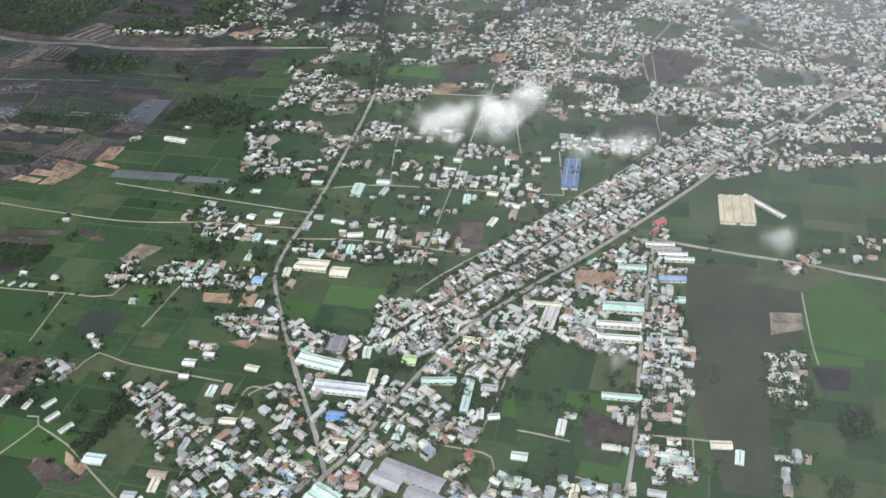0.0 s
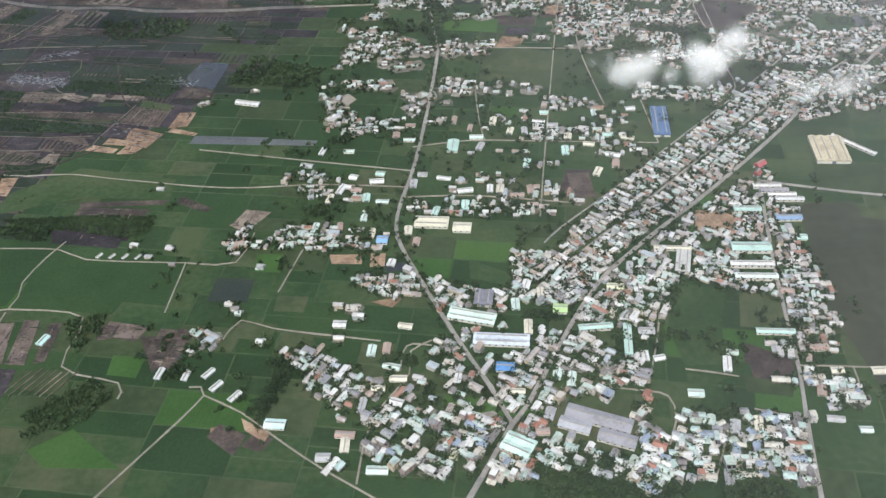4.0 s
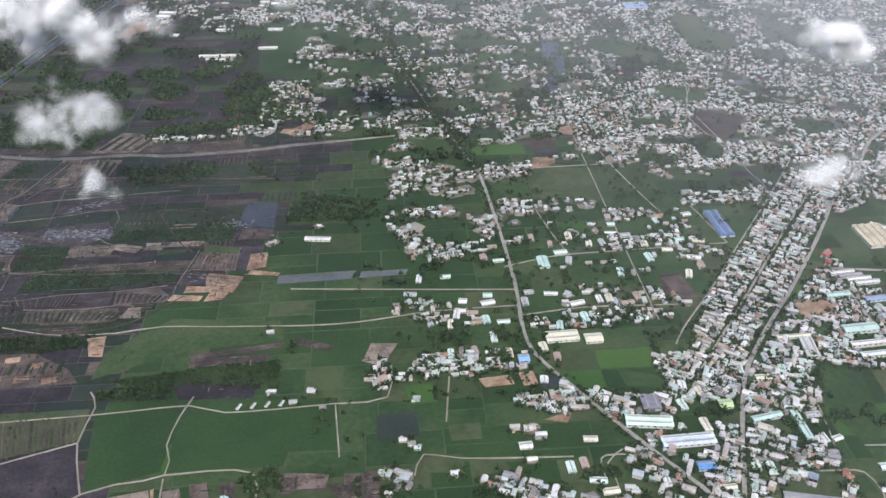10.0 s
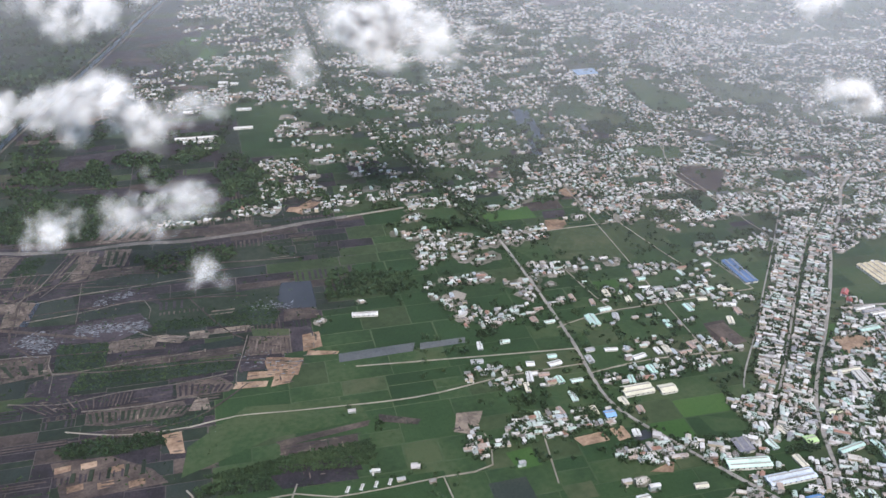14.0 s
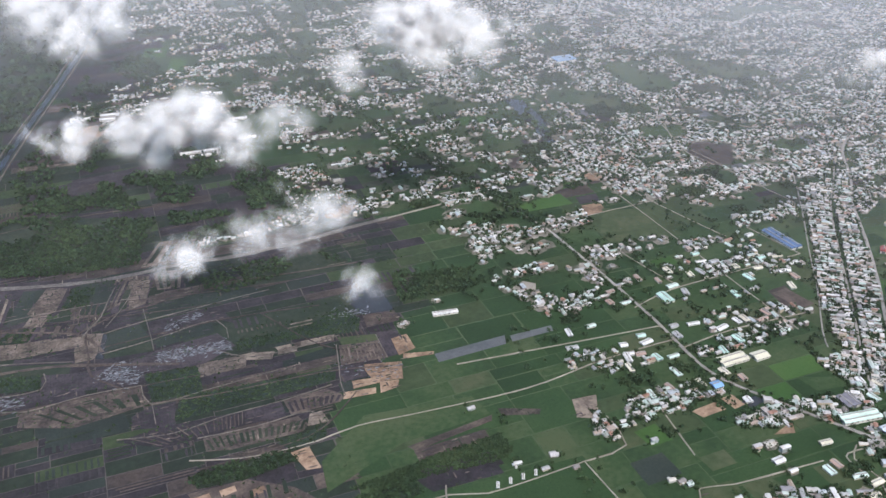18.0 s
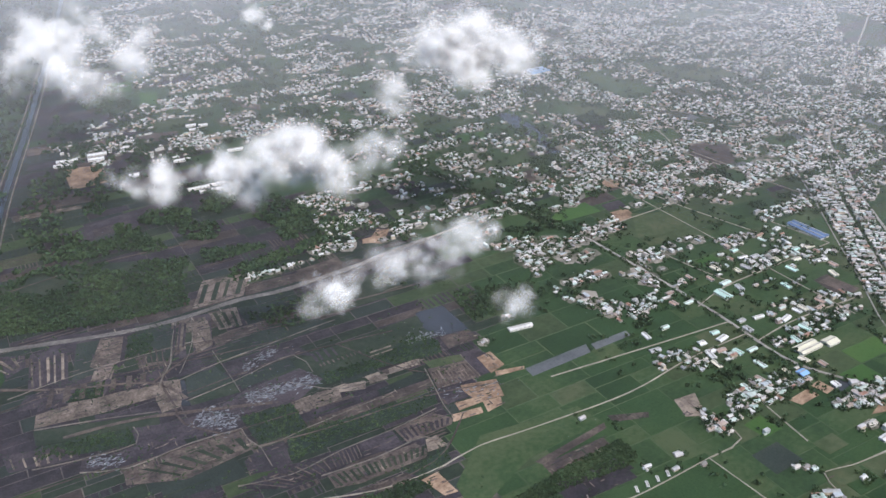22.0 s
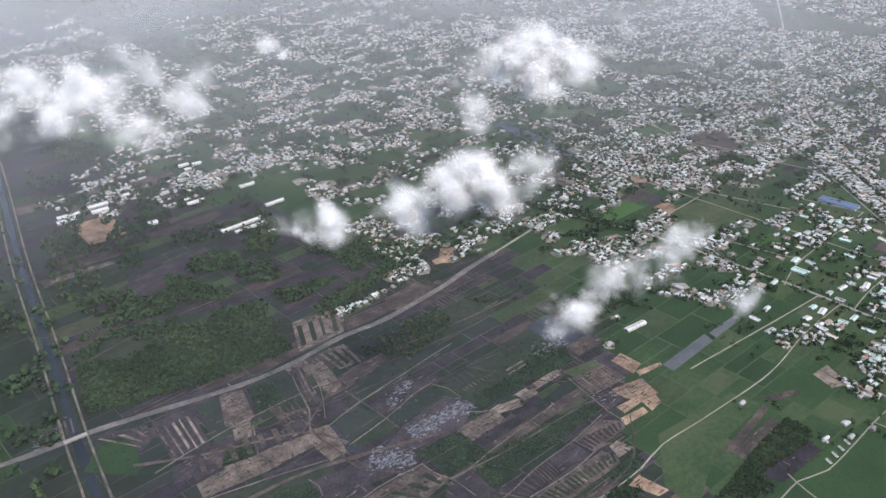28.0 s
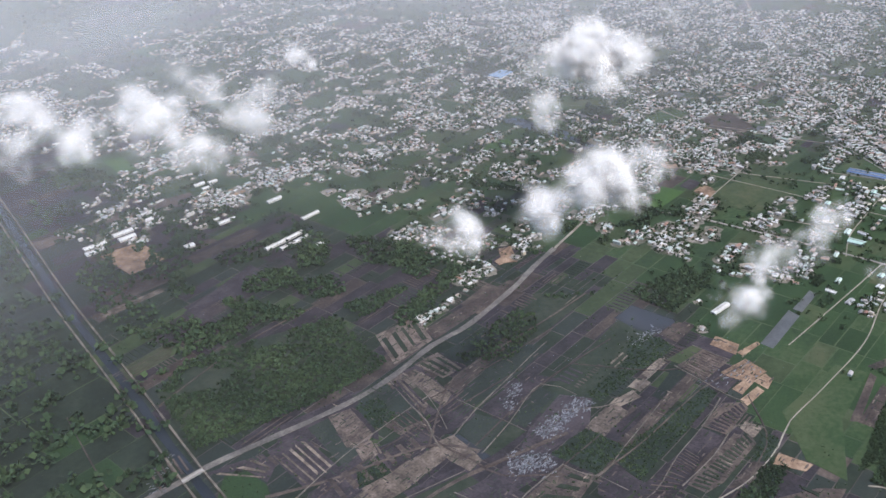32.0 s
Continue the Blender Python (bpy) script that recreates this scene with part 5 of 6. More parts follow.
def gable_far(i, x, y, L, W, a, h, tall):
    """Walls and gabled or flat roof of a far house: vertices, faces and slots."""
    c, s = math.cos(radians(a)), math.sin(radians(a))
    l, w, r = L / 2, W / 2, (0.25 if tall else W * 0.2)
    e = 0.2
    loc = [(-l, -w, 0), (l, -w, 0), (l, w, 0), (-l, w, 0), (-l, -w, h), (l, -w, h), (l, w, h), (-l, w, h), (-l, 0, h + r), (l, 0, h + r),
           (-l - e, -w - e, h - 0.05), (l + e, -w - e, h - 0.05), (l + e, 0, h + r + 0.1), (-l - e, 0, h + r + 0.1), (l + e, w + e, h - 0.05), (-l - e, w + e, h - 0.05)]
    fc = [(0, 1, 5, 4), (1, 2, 6, 9, 5), (2, 3, 7, 6), (3, 0, 4, 8, 7), (10, 11, 12, 13), (13, 12, 14, 15)]
    return [(x + c * p - s * q, y + s * p + c * q, z) for p, q, z in loc], [tuple(16 * i + k for k in f) for f in fc], [0, 0, 0, 0, 1, 1]


def near_house(L, W, h, kind):
    """One of the kinds of near house, with its parts, standing at the origin."""
    root = new("house")
    l, w = L / 2, W / 2
    bm = bmesh.new()
    if kind == "tube":
        box(bm, -l, l, -w, w, 0, h)
        for q in (h * 0.5, h):
            box(bm, -l - 0.12, l + 0.12, -w - 0.12, w + 0.12, q - 0.12, q)
        part("wall", bm, M_WALL, root)
        bm = bmesh.new()
        box(bm, -l * 0.55, l, -w - 0.1, w + 0.1, h + 0.6, h + 0.68)
        for px in (-l * 0.5, l * 0.95):
            for py in (-w, w):
                box(bm, px - 0.08, px + 0.08, py - 0.08, py + 0.08, h, h + 0.6)
        part("roof", bm, M_ROOF, root)
        bm = bmesh.new()
        bmesh.ops.create_cone(bm, cap_ends=True, segments=10, radius1=0.35, radius2=0.35, depth=0.8, matrix=Matrix.Translation((-l * 0.8, 0, h + 0.4)))
        part("water_tank", bm, M_CONC, root)
    else:
        r = W * (0.2 if kind == "gable" else 0.17)
        v = [bm.verts.new(p) for p in ((-l, -w, 0), (l, -w, 0), (l, w, 0), (-l, w, 0), (-l, -w, h), (l, -w, h), (l, w, h), (-l, w, h), (-l, 0, h + r), (l, 0, h + r))]
        for f in ((0, 1, 5, 4), (1, 2, 6, 9, 5), (2, 3, 7, 6), (3, 0, 4, 8, 7)):
            bm.faces.new([v[k] for k in f])
        part("wall", bm, M_WALL, root)
        bm = bmesh.new()
        n = max(4, int(L / 0.9))
        prev = None
        for i in range(n + 1):
            X = -l - 0.35 + (L + 0.7) * i / n
            z = h + (0.06 if i % 2 else 0.0)
            ring = [bm.verts.new(p) for p in ((X, -w - 0.4, z - 0.1), (X, 0, z + r + 0.06), (X, w + 0.4, z - 0.1), (X, w + 0.4, z - 0.2), (X, 0, z + r - 0.05), (X, -w - 0.4, z - 0.2))]
            if prev:
                for j in range(6):
                    bm.faces.new((prev[j], prev[(j + 1) % 6], ring[(j + 1) % 6], ring[j]))
            prev = ring
        part("roof", bm, M_ROOF, root)
        bm = bmesh.new()
        s = -1 if kind == "gable" else 1
        bm.faces.new([bm.verts.new(p) for p in ((-l, s * w, h * 0.86), (l * 0.6, s * w, h * 0.86), (l * 0.6, s * (w + 1.2), h * 0.66), (-l, s * (w + 1.2), h * 0.66))])
        bmesh.ops.solidify(bm, geom=bm.faces[:], thickness=0.08)
        for px in (-l + 0.1, l * 0.5):
            box(bm, px - 0.06, px + 0.06, s * (w + 1.1) - 0.06, s * (w + 1.1) + 0.06, 0, h * 0.66)
        part("awning", bm, M_ROOF, root)
    for s in (-1, 1):
        bm = bmesh.new()
        box(bm, s * l - 0.05, s * l + 0.05, -0.4, 0.4, 0, 1.6)
        part("door", bm, M_DOOR, root)
        for q in ([0.8] if kind != "tube" else [0.8, h * 0.5 + 0.6]):
            for px in (-l * 0.45, l * 0.45):
                bm = bmesh.new()
                box(bm, px - 0.35, px + 0.35, s * w - 0.04, s * w + 0.04, q, q + 0.7)
                part("window", bm, M_GLASS, root)
    return root


near = sorted((p for p in SPOTS if p[1] < 470 and -260 < p[0] < 130), key=lambda p: p[1])[:300]
chosen = set(id(p) for p in near)
MODELS = {}
WORDS = {"gable": "single-storey house with a weathered sheet metal roof", "lean": "low house with a sheet roof and awning", "tube": "narrow rendered town house with a flat roof and water tank"}
for x, y, L, W, a, h, tall in near:
    kind = "tube" if tall else ("gable" if rng.random() < 0.6 else "lean")
    key = (kind, round(L / 0.9), round(W / 0.5))
    if key not in MODELS:
        MODELS[key] = tagged(near_house(key[1] * 0.9, key[2] * 0.5, 3.8 if tall else 2.0, kind), WORDS[kind], "house", group="houses of the town")
        MODELS[key].matrix_basis = pose(x, y, 0.1, 0, 0, a)
    else:
        copy_thing(MODELS[key], pose(x, y, 0.1, 0, 0, a))
ANNEX = []
for x, y, L, W, a, h, tall in SPOTS:
    while rng.random() < (0.42 if y < 900 else 0.2):
        q, d = rng.uniform(0, 6.28), rng.uniform(1.9, 3.4)
        ANNEX.append((x + d * math.cos(q), y + d * math.sin(q), rng.uniform(1.4, 2.8), rng.uniform(1.1, 1.9), a + rng.choice((0, 90)) + rng.normal(0, 4), rng.uniform(1.1, 1.6), False))
gap = road_gap(np.array([p[0] for p in ANNEX]), np.array([p[1] for p in ANNEX]))
ANNEX = [p for p, g in zip(ANNEX, gap) if g > 0.9]
hv, hf, hs = [], [], []
i = 0
for p in SPOTS + ANNEX:
    if id(p) not in chosen:
        v, f, s = gable_far(i, *p)
        hv += v
        hf += f
        hs += s
        i += 1
tagged(link("town_houses", bulk("town_houses", hv, hf, [M_WALL_FAR, M_ROOF_FAR], hs)), "thousands of small houses with pale metal roofs", "houses", kind="stuff")

# yards of trodden earth and concrete round the houses
yv, yf = [], []
for k, (x, y, L, W, a, h, tall) in enumerate(SPOTS):
    town = y > 660
    if rng.random() < (0.8 if town else 0.5):
        rr = L * (rng.uniform(0.8, 1.7) if town else rng.uniform(0.45, 0.85))
        o = len(yv)
        n = 7
        yv += [(x + rr * rng.uniform(0.7, 1.2) * math.cos(2 * math.pi * j / n), y + rr * rng.uniform(0.6, 1.1) * math.sin(2 * math.pi * j / n), 0.56 + 0.0007 * (k % 60)) for j in range(n)]
        yf.append(tuple(range(o, o + n)))
tagged(link("house_yards", bulk("house_yards", yv, yf, [M_YARD])), "trodden bare yards round the houses", "yards", kind="stuff")

# rubbish and heaps on the tips
bv, bf = [], []
for (x0, y0), (x1, y1), wide, n in (((-387, 775), (-440, 796), 13, 420), ((-463, 776), (-479, 806), 16, 300), ((-541, 801), (-561, 820), 10, 120), ((-300, 765), (-272, 745), 12, 90), ((-600, 1035), (-560, 1060), 14, 50), ((-335, 700), (-300, 660), 20, 60), ((-420, 830), (-385, 835), 8, 110)):
    for _ in range(n):
        q, w = rng.random(), rng.normal(0, wide / 2.5)
        d = np.array((x1 - x0, y1 - y0)) / math.hypot(x1 - x0, y1 - y0)
        c = np.array((x0, y0)) + q * np.array((x1 - x0, y1 - y0)) + w * np.array((-d[1], d[0]))
        r, h, o = rng.uniform(0.25, 0.7), rng.uniform(0.02, 0.2), len(bv)
        lie, stretch = rng.normal(-0.28, 0.35), rng.uniform(1.2, 4.5)
        for j in range(5):
            p, q = r * stretch * rng.uniform(0.5, 1.4) * math.cos(1.256 * j), r * rng.uniform(0.5, 1.4) * math.sin(1.256 * j)
            bv.append((c[0] + p * math.cos(lie) - q * math.sin(lie), c[1] + p * math.sin(lie) + q * math.cos(lie), 0.62))
        bv.append((c[0], c[1], 0.64 + h))
        bf += [(o + j, o + (j + 1) % 5, o + 5) for j in range(5)]
tagged(link("rubbish_heaps", bulk("rubbish_heaps", bv, bf, [M_DEBRIS])), "scattered pale heaps of rubbish on the dark plots", "rubbish", kind="stuff")

# ---- trees ----
LEAFSETS = []


def crown_leaves(n, size, flat=0.8):
    """Leaf clumps in an uneven crown of radius 1 standing on z = 0."""
    lobes = rng.normal(0, 0.42, (6, 3)) * (1, 1, 0.6)
    c = lobes[rng.integers(0, 6, n)] + rng.normal(0, 0.3, (n, 3))
    c[:, 2] = np.abs(c[:, 2] * flat + 0.75)
    a, b = rng.normal(size=(n, 3)), rng.normal(size=(n, 3))
    a /= np.linalg.norm(a, axis=1)[:, None]
    b = np.cross(a, b)
    b /= np.linalg.norm(b, axis=1)[:, None]
    s = size * rng.uniform(0.6, 1.3, (n, 1))
    return np.stack([c - s * a - s * b, c + s * a - s * b * 0.6, c + s * a * 0.8 + s * b, c - s * a * 0.7 + s * b], 1)


DENSE = [crown_leaves(44, 0.2) for _ in range(8)]
LOOSE = [crown_leaves(13, 0.34) for _ in range(8)]
SPARSE = [crown_leaves(8, 0.45) for _ in range(8)]


def near_tree(k):
    root = new("tree")
    bm = bmesh.new()
    bmesh.ops.create_cone(bm, cap_ends=True, segments=6, radius1=0.15, radius2=0.07, depth=1.5, matrix=Matrix.Translation((0, 0, 0.75)))
    for j in range(3):
        t = pose(0, 0, 1.1, 38, 0, 120 * j + 25 * k) @ Matrix.Translation((0, 0, 0.7))
        bmesh.ops.create_cone(bm, cap_ends=True, segments=5, radius1=0.09, radius2=0.03, depth=1.5, matrix=t)
    part("trunk", bm, M_TRUNK, root)
    link("crown", quads("crown", DENSE[k % 8] * (1.5, 1.5, 1.7) + (0, 0, 0.5), M_LEAF), root)
    return tagged(root, "round leafy dark green tree beside the houses", "tree", group="trees among the houses")


PLACES = []
for x, y, L, W, a, h, tall in SPOTS:
    for _ in range(5 if y < 640 else 4 if y < 1100 else 2):
        if rng.random() < (0.3 if tall else 0.7):
            d, q = rng.uniform(2.4, 7.0), rng.uniform(0, 6.28)
            PLACES.append((x + d * math.cos(q), y + d * math.sin(q), rng.uniform(0.55, 1.15) * (1.05 if y < 640 else 1)))


def grove(gap, size, *poly, cap=4000, clump=0.0):
    P = np.array(poly, float)
    n = int(np.ptp(P[:, 0]) * np.ptp(P[:, 1]) / gap ** 2)
    x, y = rng.uniform(P[:, 0].min(), P[:, 0].max(), n), rng.uniform(P[:, 1].min(), P[:, 1].max(), n)
    ok = inside(x, y, [tuple(p) for p in poly])
    for X, Y in list(zip(x[ok], y[ok]))[:cap]:
        if clump and noise.noise((X * 0.02, Y * 0.02, 5)) < clump - 0.5:
            continue
        PLACES.append((X, Y, size * rng.uniform(0.7, 1.3)))


grove(1.25, 0.5, (-399, 576), (-328, 566), (-287, 557), (-291, 537), (-305, 535), (-364, 558), (-385, 562))
grove(2.5, 0.9, (-342, 383), (-309, 400), (-296, 386), (-312, 368), (-345, 363))
grove(2.5, 0.9, (-335, 455), (-309, 457), (-309, 440), (-324, 423))
grove(2.4, 0.9, (-476, 652), (-411, 636), (-411, 621), (-447, 626), (-477, 638))
grove(2.4, 0.9, (-408, 568), (-361, 556), (-363, 543), (-409, 557))
grove(2.6, 0.9, (-485, 479), (-424, 475), (-426, 457), (-485, 461), clump=0.4)
grove(3.0, 1.1, (-221, 787), (-160, 747), (-176, 721), (-243, 742))
grove(3.2, 1.0, (-330, 981), (-184, 965), (-192, 951), (-349, 957))
grove(3.4, 1.1, (-331, 1038), (-279, 1019), (-237, 1004), (-248, 984), (-340, 1006), clump=0.3)
grove(2.3, 0.75, (-548, 1040), (-466, 980), (-396, 952), (-378, 990), (-463, 1048), (-505, 1110))
grove(3.2, 0.9, (-463, 1048), (-378, 990), (-345, 1032), (-454, 1126), (-502, 1118), clump=0.3)
grove(4.2, 1.0, (-376, 900), (-250, 869), (-234, 818), (-360, 854), clump=0.45)
grove(3.6, 1.1, (-450, 1130), (-160, 930), (-150, 1040), (-330, 1230), clump=0.5)
grove(2.6, 1.1, (31, 277), (73, 271), (63, 240), (19, 245), clump=0.35)
grove(2.6, 1.0, (-49, 305), (-15, 291), (-22, 284), (-48, 292))
grove(2.5, 1.0, (-196, 402), (-188, 397), (-196, 372), (-210, 352), (-218, 358), (-204, 380))
grove(2.8, 1.0, (184, 372), (205, 370), (200, 348), (177, 350), clump=0.3)
grove(2.6, 0.9, (208, 341), (224, 342), (220, 324), (205, 325))
grove(3.0, 1.1, (-72, 300), (-20, 290), (10, 262), (-60, 262), clump=0.4)
grove(3.0, 1.0, (186, 392), (207, 390), (199, 346), (180, 348), clump=0.4)
grove(2.6, 1.0, (214, 345), (228, 343), (222, 322), (208, 325))
grove(2.6, 1.0, (-18, 872), (10, 868), (8, 858), (-20, 862))
grove(7.5, 2.0, (-584, 992), (-499, 1130), (-411, 1332), (-287, 1538), (-151, 1800), (100, 2300), (-300, 2500), (-900, 1700), (-900, 1000), cap=6000, clump=0.3)
grove(6.5, 1.3, (-480, 1130), (-170, 1100), (-178, 1386), (-119, 1620), (-240, 1560), (-400, 1300), cap=2500, clump=0.5)
grove(13, 1.6, (-100, 900), (500, 800), (1100, 1100), (1200, 1900), (500, 2400), (-50, 1700), cap=6000, clump=0.4)
grove(9, 0.45, (-900, 300), (-420, 430), (-367, 661), (-226, 724), (-159, 871), (-171, 1160), (-411, 1332), (-584, 992), (-760, 640), cap=3500, clump=0.5)
grove(9, 1.3, (-60, 330), (110, 300), (130, 430), (-20, 440), cap=260, clump=0.5)
grove(13, 1.2, (-290, 330), (-90, 290), (-100, 480), (-280, 500), cap=160, clump=0.55)
grove(11, 1.2, (-250, 480), (130, 480), (100, 760), (-180, 800), cap=900, clump=0.5)
for kind, pts in PLOTS:
    if kind == "wood":
        grove(2.0, 0.42, *pts)
    elif kind in ("soil", "brown", "ploughed", "crop_dark"):
        grove(7.0, 0.3, *pts, clump=0.5)
for kind, pts in OPEN:
    if kind == "scrub":
        grove(2.6, 1.15, *pts)
for (step, i, j), h in LOTS.items():
    if h < 0.085:
        c0 = (i + 0.5) * LOT_U * step * U_AX + (j + 0.5) * LOT_V * step * V_AX
        w, d = rng.uniform(6, 14) * step, rng.uniform(3, 7) * step
        grove(2.5 * step ** 0.8, 1.1 * step ** 0.5, *[tuple(c0 + p * w * U_AX + q * d * V_AX) for p, q in ((-1, -1), (1, -0.7), (0.8, 1), (-0.9, 0.8))], cap=60)
    elif h < 0.3:
        c0 = (i + rng.choice((0.05, 0.95))) * LOT_U * step * U_AX + (j + 0.5) * LOT_V * step * V_AX
        grove(3.0 * step ** 0.8, 0.9 * step ** 0.5, *[tuple(c0 + p * U_AX + q * V_AX * step) for p, q in ((-2, -8), (2, -8), (2, 8), (-2, 8))], cap=14)
for (line, width, main), every in zip(ROADS[:1] + ROADS[1:2], (3.0, 9.0)):
    for (ax, ay), (bx, by) in zip(line[:-1], line[1:]):
        d = math.hypot(bx - ax, by - ay)
        for q in np.arange(0, d, every):
            for sd in (-1, 1):
                f = q / d
                o = sd * (width / 2 + rng.uniform(1.2, 4.0))
                PLACES.append((ax + (bx - ax) * f - (by - ay) / d * o, ay + (by - ay) * f + (bx - ax) / d * o, rng.uniform(0.7, 1.2) * (1.2 if every < 5 else 1)))
px, py = np.array([p[0] for p in PLACES]), np.array([p[1] for p in PLACES])
gap = road_gap(px, py)
PLACES = [p for p, g in zip(PLACES, gap) if g > 0.4]
near_t = [p for p in PLACES if p[1] < 420 and -230 < p[0] < 120][:260]
chosen = set(id(p) for p in near_t)
TREES = [near_tree(k) for k in range(8)]
for k, (x, y, s) in enumerate(near_t):
    m = pose(x, y, 0.1, 0, 0, rng.uniform(0, 360))
    if k < 8:
        TREES[k].matrix_basis = m
    else:
        copy_thing(TREES[k % 8], m)
clumps = []
for p in PLACES:
    if id(p) in chosen:
        continue
    x, y, s = p
    src = (DENSE if (x + 120) ** 2 + y * y < 460 ** 2 else LOOSE if x * x + y * y < 800 ** 2 else SPARSE)[rng.integers(0, 8)]
    q = rng.uniform(0, 6.28)
    c, sn = math.cos(q), math.sin(q)
    r = src * (2.1 * s, 2.1 * s, 2.2 * s)
    clumps.append(np.stack([r[..., 0] * c - r[..., 1] * sn + x, r[..., 0] * sn + r[..., 1] * c + y, r[..., 2] + 0.1], -1))
tagged(link("woods_and_trees", quads("woods_and_trees", np.concatenate(clumps), M_LEAF_FAR)), "dark green trees of groves, gardens and woods", "trees", kind="stuff")


# ---- clouds ----
HEART = np.array([(-1.0, -0.577), (1.0, -0.577), (0.0, 1.155)])


def flakes(name, verts, material):
    """A mesh of loose three-sided flakes from an (n, 3, 3) array; the map "rim" tells each flake's middle from its rim."""
    n = len(verts)
    me = bpy.data.meshes.new(name)
    me.vertices.add(3 * n)
    me.vertices.foreach_set("co", np.ascontiguousarray(verts, dtype=np.float32).ravel())
    me.loops.add(3 * n)
    me.loops.foreach_set("vertex_index", np.arange(3 * n, dtype=np.int32))
    me.polygons.add(n)
    me.polygons.foreach_set("loop_start", np.arange(0, 3 * n, 3, dtype=np.int32))
    me.update(calc_edges=True)
    rim = me.uv_layers.new(name="rim")
    rim.data.foreach_set("uv", np.tile(HEART, (n, 1)).astype(np.float32).ravel())
    me.materials.append(material)
    return me


def waves(p, scale, seed, octaves=5):
    """Smooth random hills and hollows at each point."""
    r = np.random.default_rng(seed)
    out = np.zeros(len(p))
    amp = 1.0
    for o in range(octaves):
        k = r.normal(0, 1, (9, 3)) * 2.0 / scale * 1.9 ** o
        out += amp * np.cos(p @ k.T + r.uniform(0, 6.28, 9)).sum(1) / 3.0
        amp *= 0.66
    return out


def cloud(x, y, z, long, deep, high, turn, count, label, seed, ragged=0.5, flake=12.0, lumps=9, soft=1.4):
    """A cloud of many soft veils of vapour: billows on a flat base, thick inside and frayed at the rim."""
    r = np.random.default_rng(seed)
    deep *= 0.65
    count = int(0.95 * count)
    size = np.array((long, deep, high)) / 2
    heart = np.stack([r.uniform(-0.75, 0.75, lumps), r.uniform(-0.6, 0.6, lumps), r.uniform(-0.45, 0.3, lumps)], 1)
    reach = r.uniform(0.3, 0.55, lumps) * (1.15 - 0.5 * np.abs(heart[:, 0]))
    got, n = [], 0
    for _ in range(24):
        p = r.uniform(-1.15, 1.15, (count * 4, 3))
        q = p * size
        bent = p + 0.16 * np.stack([waves(q, high * 0.8, seed + 50 + k, 3) for k in range(3)], 1)
        near = 1 - ((bent[:, None, :] - heart) * (1.0, 0.9, 0.62)) ** 2 @ np.ones(3) / reach ** 2
        full = np.log(np.exp(3.0 * near).sum(1)) / 3.0 - 0.3 + ragged * waves(q, high * 0.4, seed)
        keep = r.random(len(p)) < np.clip(full / soft, 0, 1) ** 1.6
        got.append(np.column_stack([q, full])[keep])
        n += keep.sum()
        if n > count:
            break
    q = np.concatenate(got)[:count]
    full = q[:, 3:]
    c, s = math.cos(radians(turn)), math.sin(radians(turn))
    w = np.stack([q[:, 0] * c - q[:, 1] * s, q[:, 0] * s + q[:, 1] * c, q[:, 2]], 1)
    n = len(w)
    out = r.normal(0, 0.5, (n, 3)) + (-0.55, -0.75, 0.75)
    a = np.cross(out, r.normal(size=(n, 3)))
    a /= np.linalg.norm(a, axis=1)[:, None]
    b = np.cross(out, a)
    b /= np.linalg.norm(b, axis=1)[:, None]
    sz = 1.6 * flake * r.uniform(0.4, 1.15, (n, 1)) * (0.6 + 0.7 * np.clip(full / soft, 0, 1))
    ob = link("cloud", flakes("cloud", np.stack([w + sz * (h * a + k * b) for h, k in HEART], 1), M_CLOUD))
    ob.location = (x, y, z)
    return tagged(ob, label, "cloud", group="low clouds")


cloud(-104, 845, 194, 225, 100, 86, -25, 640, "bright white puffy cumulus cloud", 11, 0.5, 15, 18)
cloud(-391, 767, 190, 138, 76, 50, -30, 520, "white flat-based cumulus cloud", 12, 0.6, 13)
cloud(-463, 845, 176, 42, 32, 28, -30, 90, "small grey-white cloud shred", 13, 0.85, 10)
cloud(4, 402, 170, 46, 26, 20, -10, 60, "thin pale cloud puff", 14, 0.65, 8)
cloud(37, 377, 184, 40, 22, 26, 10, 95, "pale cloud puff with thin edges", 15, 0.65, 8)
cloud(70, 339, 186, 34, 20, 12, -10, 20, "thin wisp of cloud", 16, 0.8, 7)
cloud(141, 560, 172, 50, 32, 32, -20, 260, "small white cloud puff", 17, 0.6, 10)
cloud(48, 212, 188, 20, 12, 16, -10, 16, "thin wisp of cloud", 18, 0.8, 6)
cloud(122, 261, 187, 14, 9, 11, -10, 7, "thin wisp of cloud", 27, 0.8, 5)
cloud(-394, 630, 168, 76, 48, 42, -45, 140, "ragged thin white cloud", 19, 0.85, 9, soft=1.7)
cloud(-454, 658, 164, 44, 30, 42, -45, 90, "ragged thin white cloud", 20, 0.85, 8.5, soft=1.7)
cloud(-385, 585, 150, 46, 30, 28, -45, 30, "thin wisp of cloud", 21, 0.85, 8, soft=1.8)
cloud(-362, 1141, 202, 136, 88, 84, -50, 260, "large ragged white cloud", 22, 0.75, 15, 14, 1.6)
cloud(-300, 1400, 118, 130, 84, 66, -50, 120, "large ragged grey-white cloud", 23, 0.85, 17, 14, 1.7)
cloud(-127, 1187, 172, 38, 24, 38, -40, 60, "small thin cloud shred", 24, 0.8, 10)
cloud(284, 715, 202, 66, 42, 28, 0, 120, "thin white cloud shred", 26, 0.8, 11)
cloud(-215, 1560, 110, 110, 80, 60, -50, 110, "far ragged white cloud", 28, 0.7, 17)

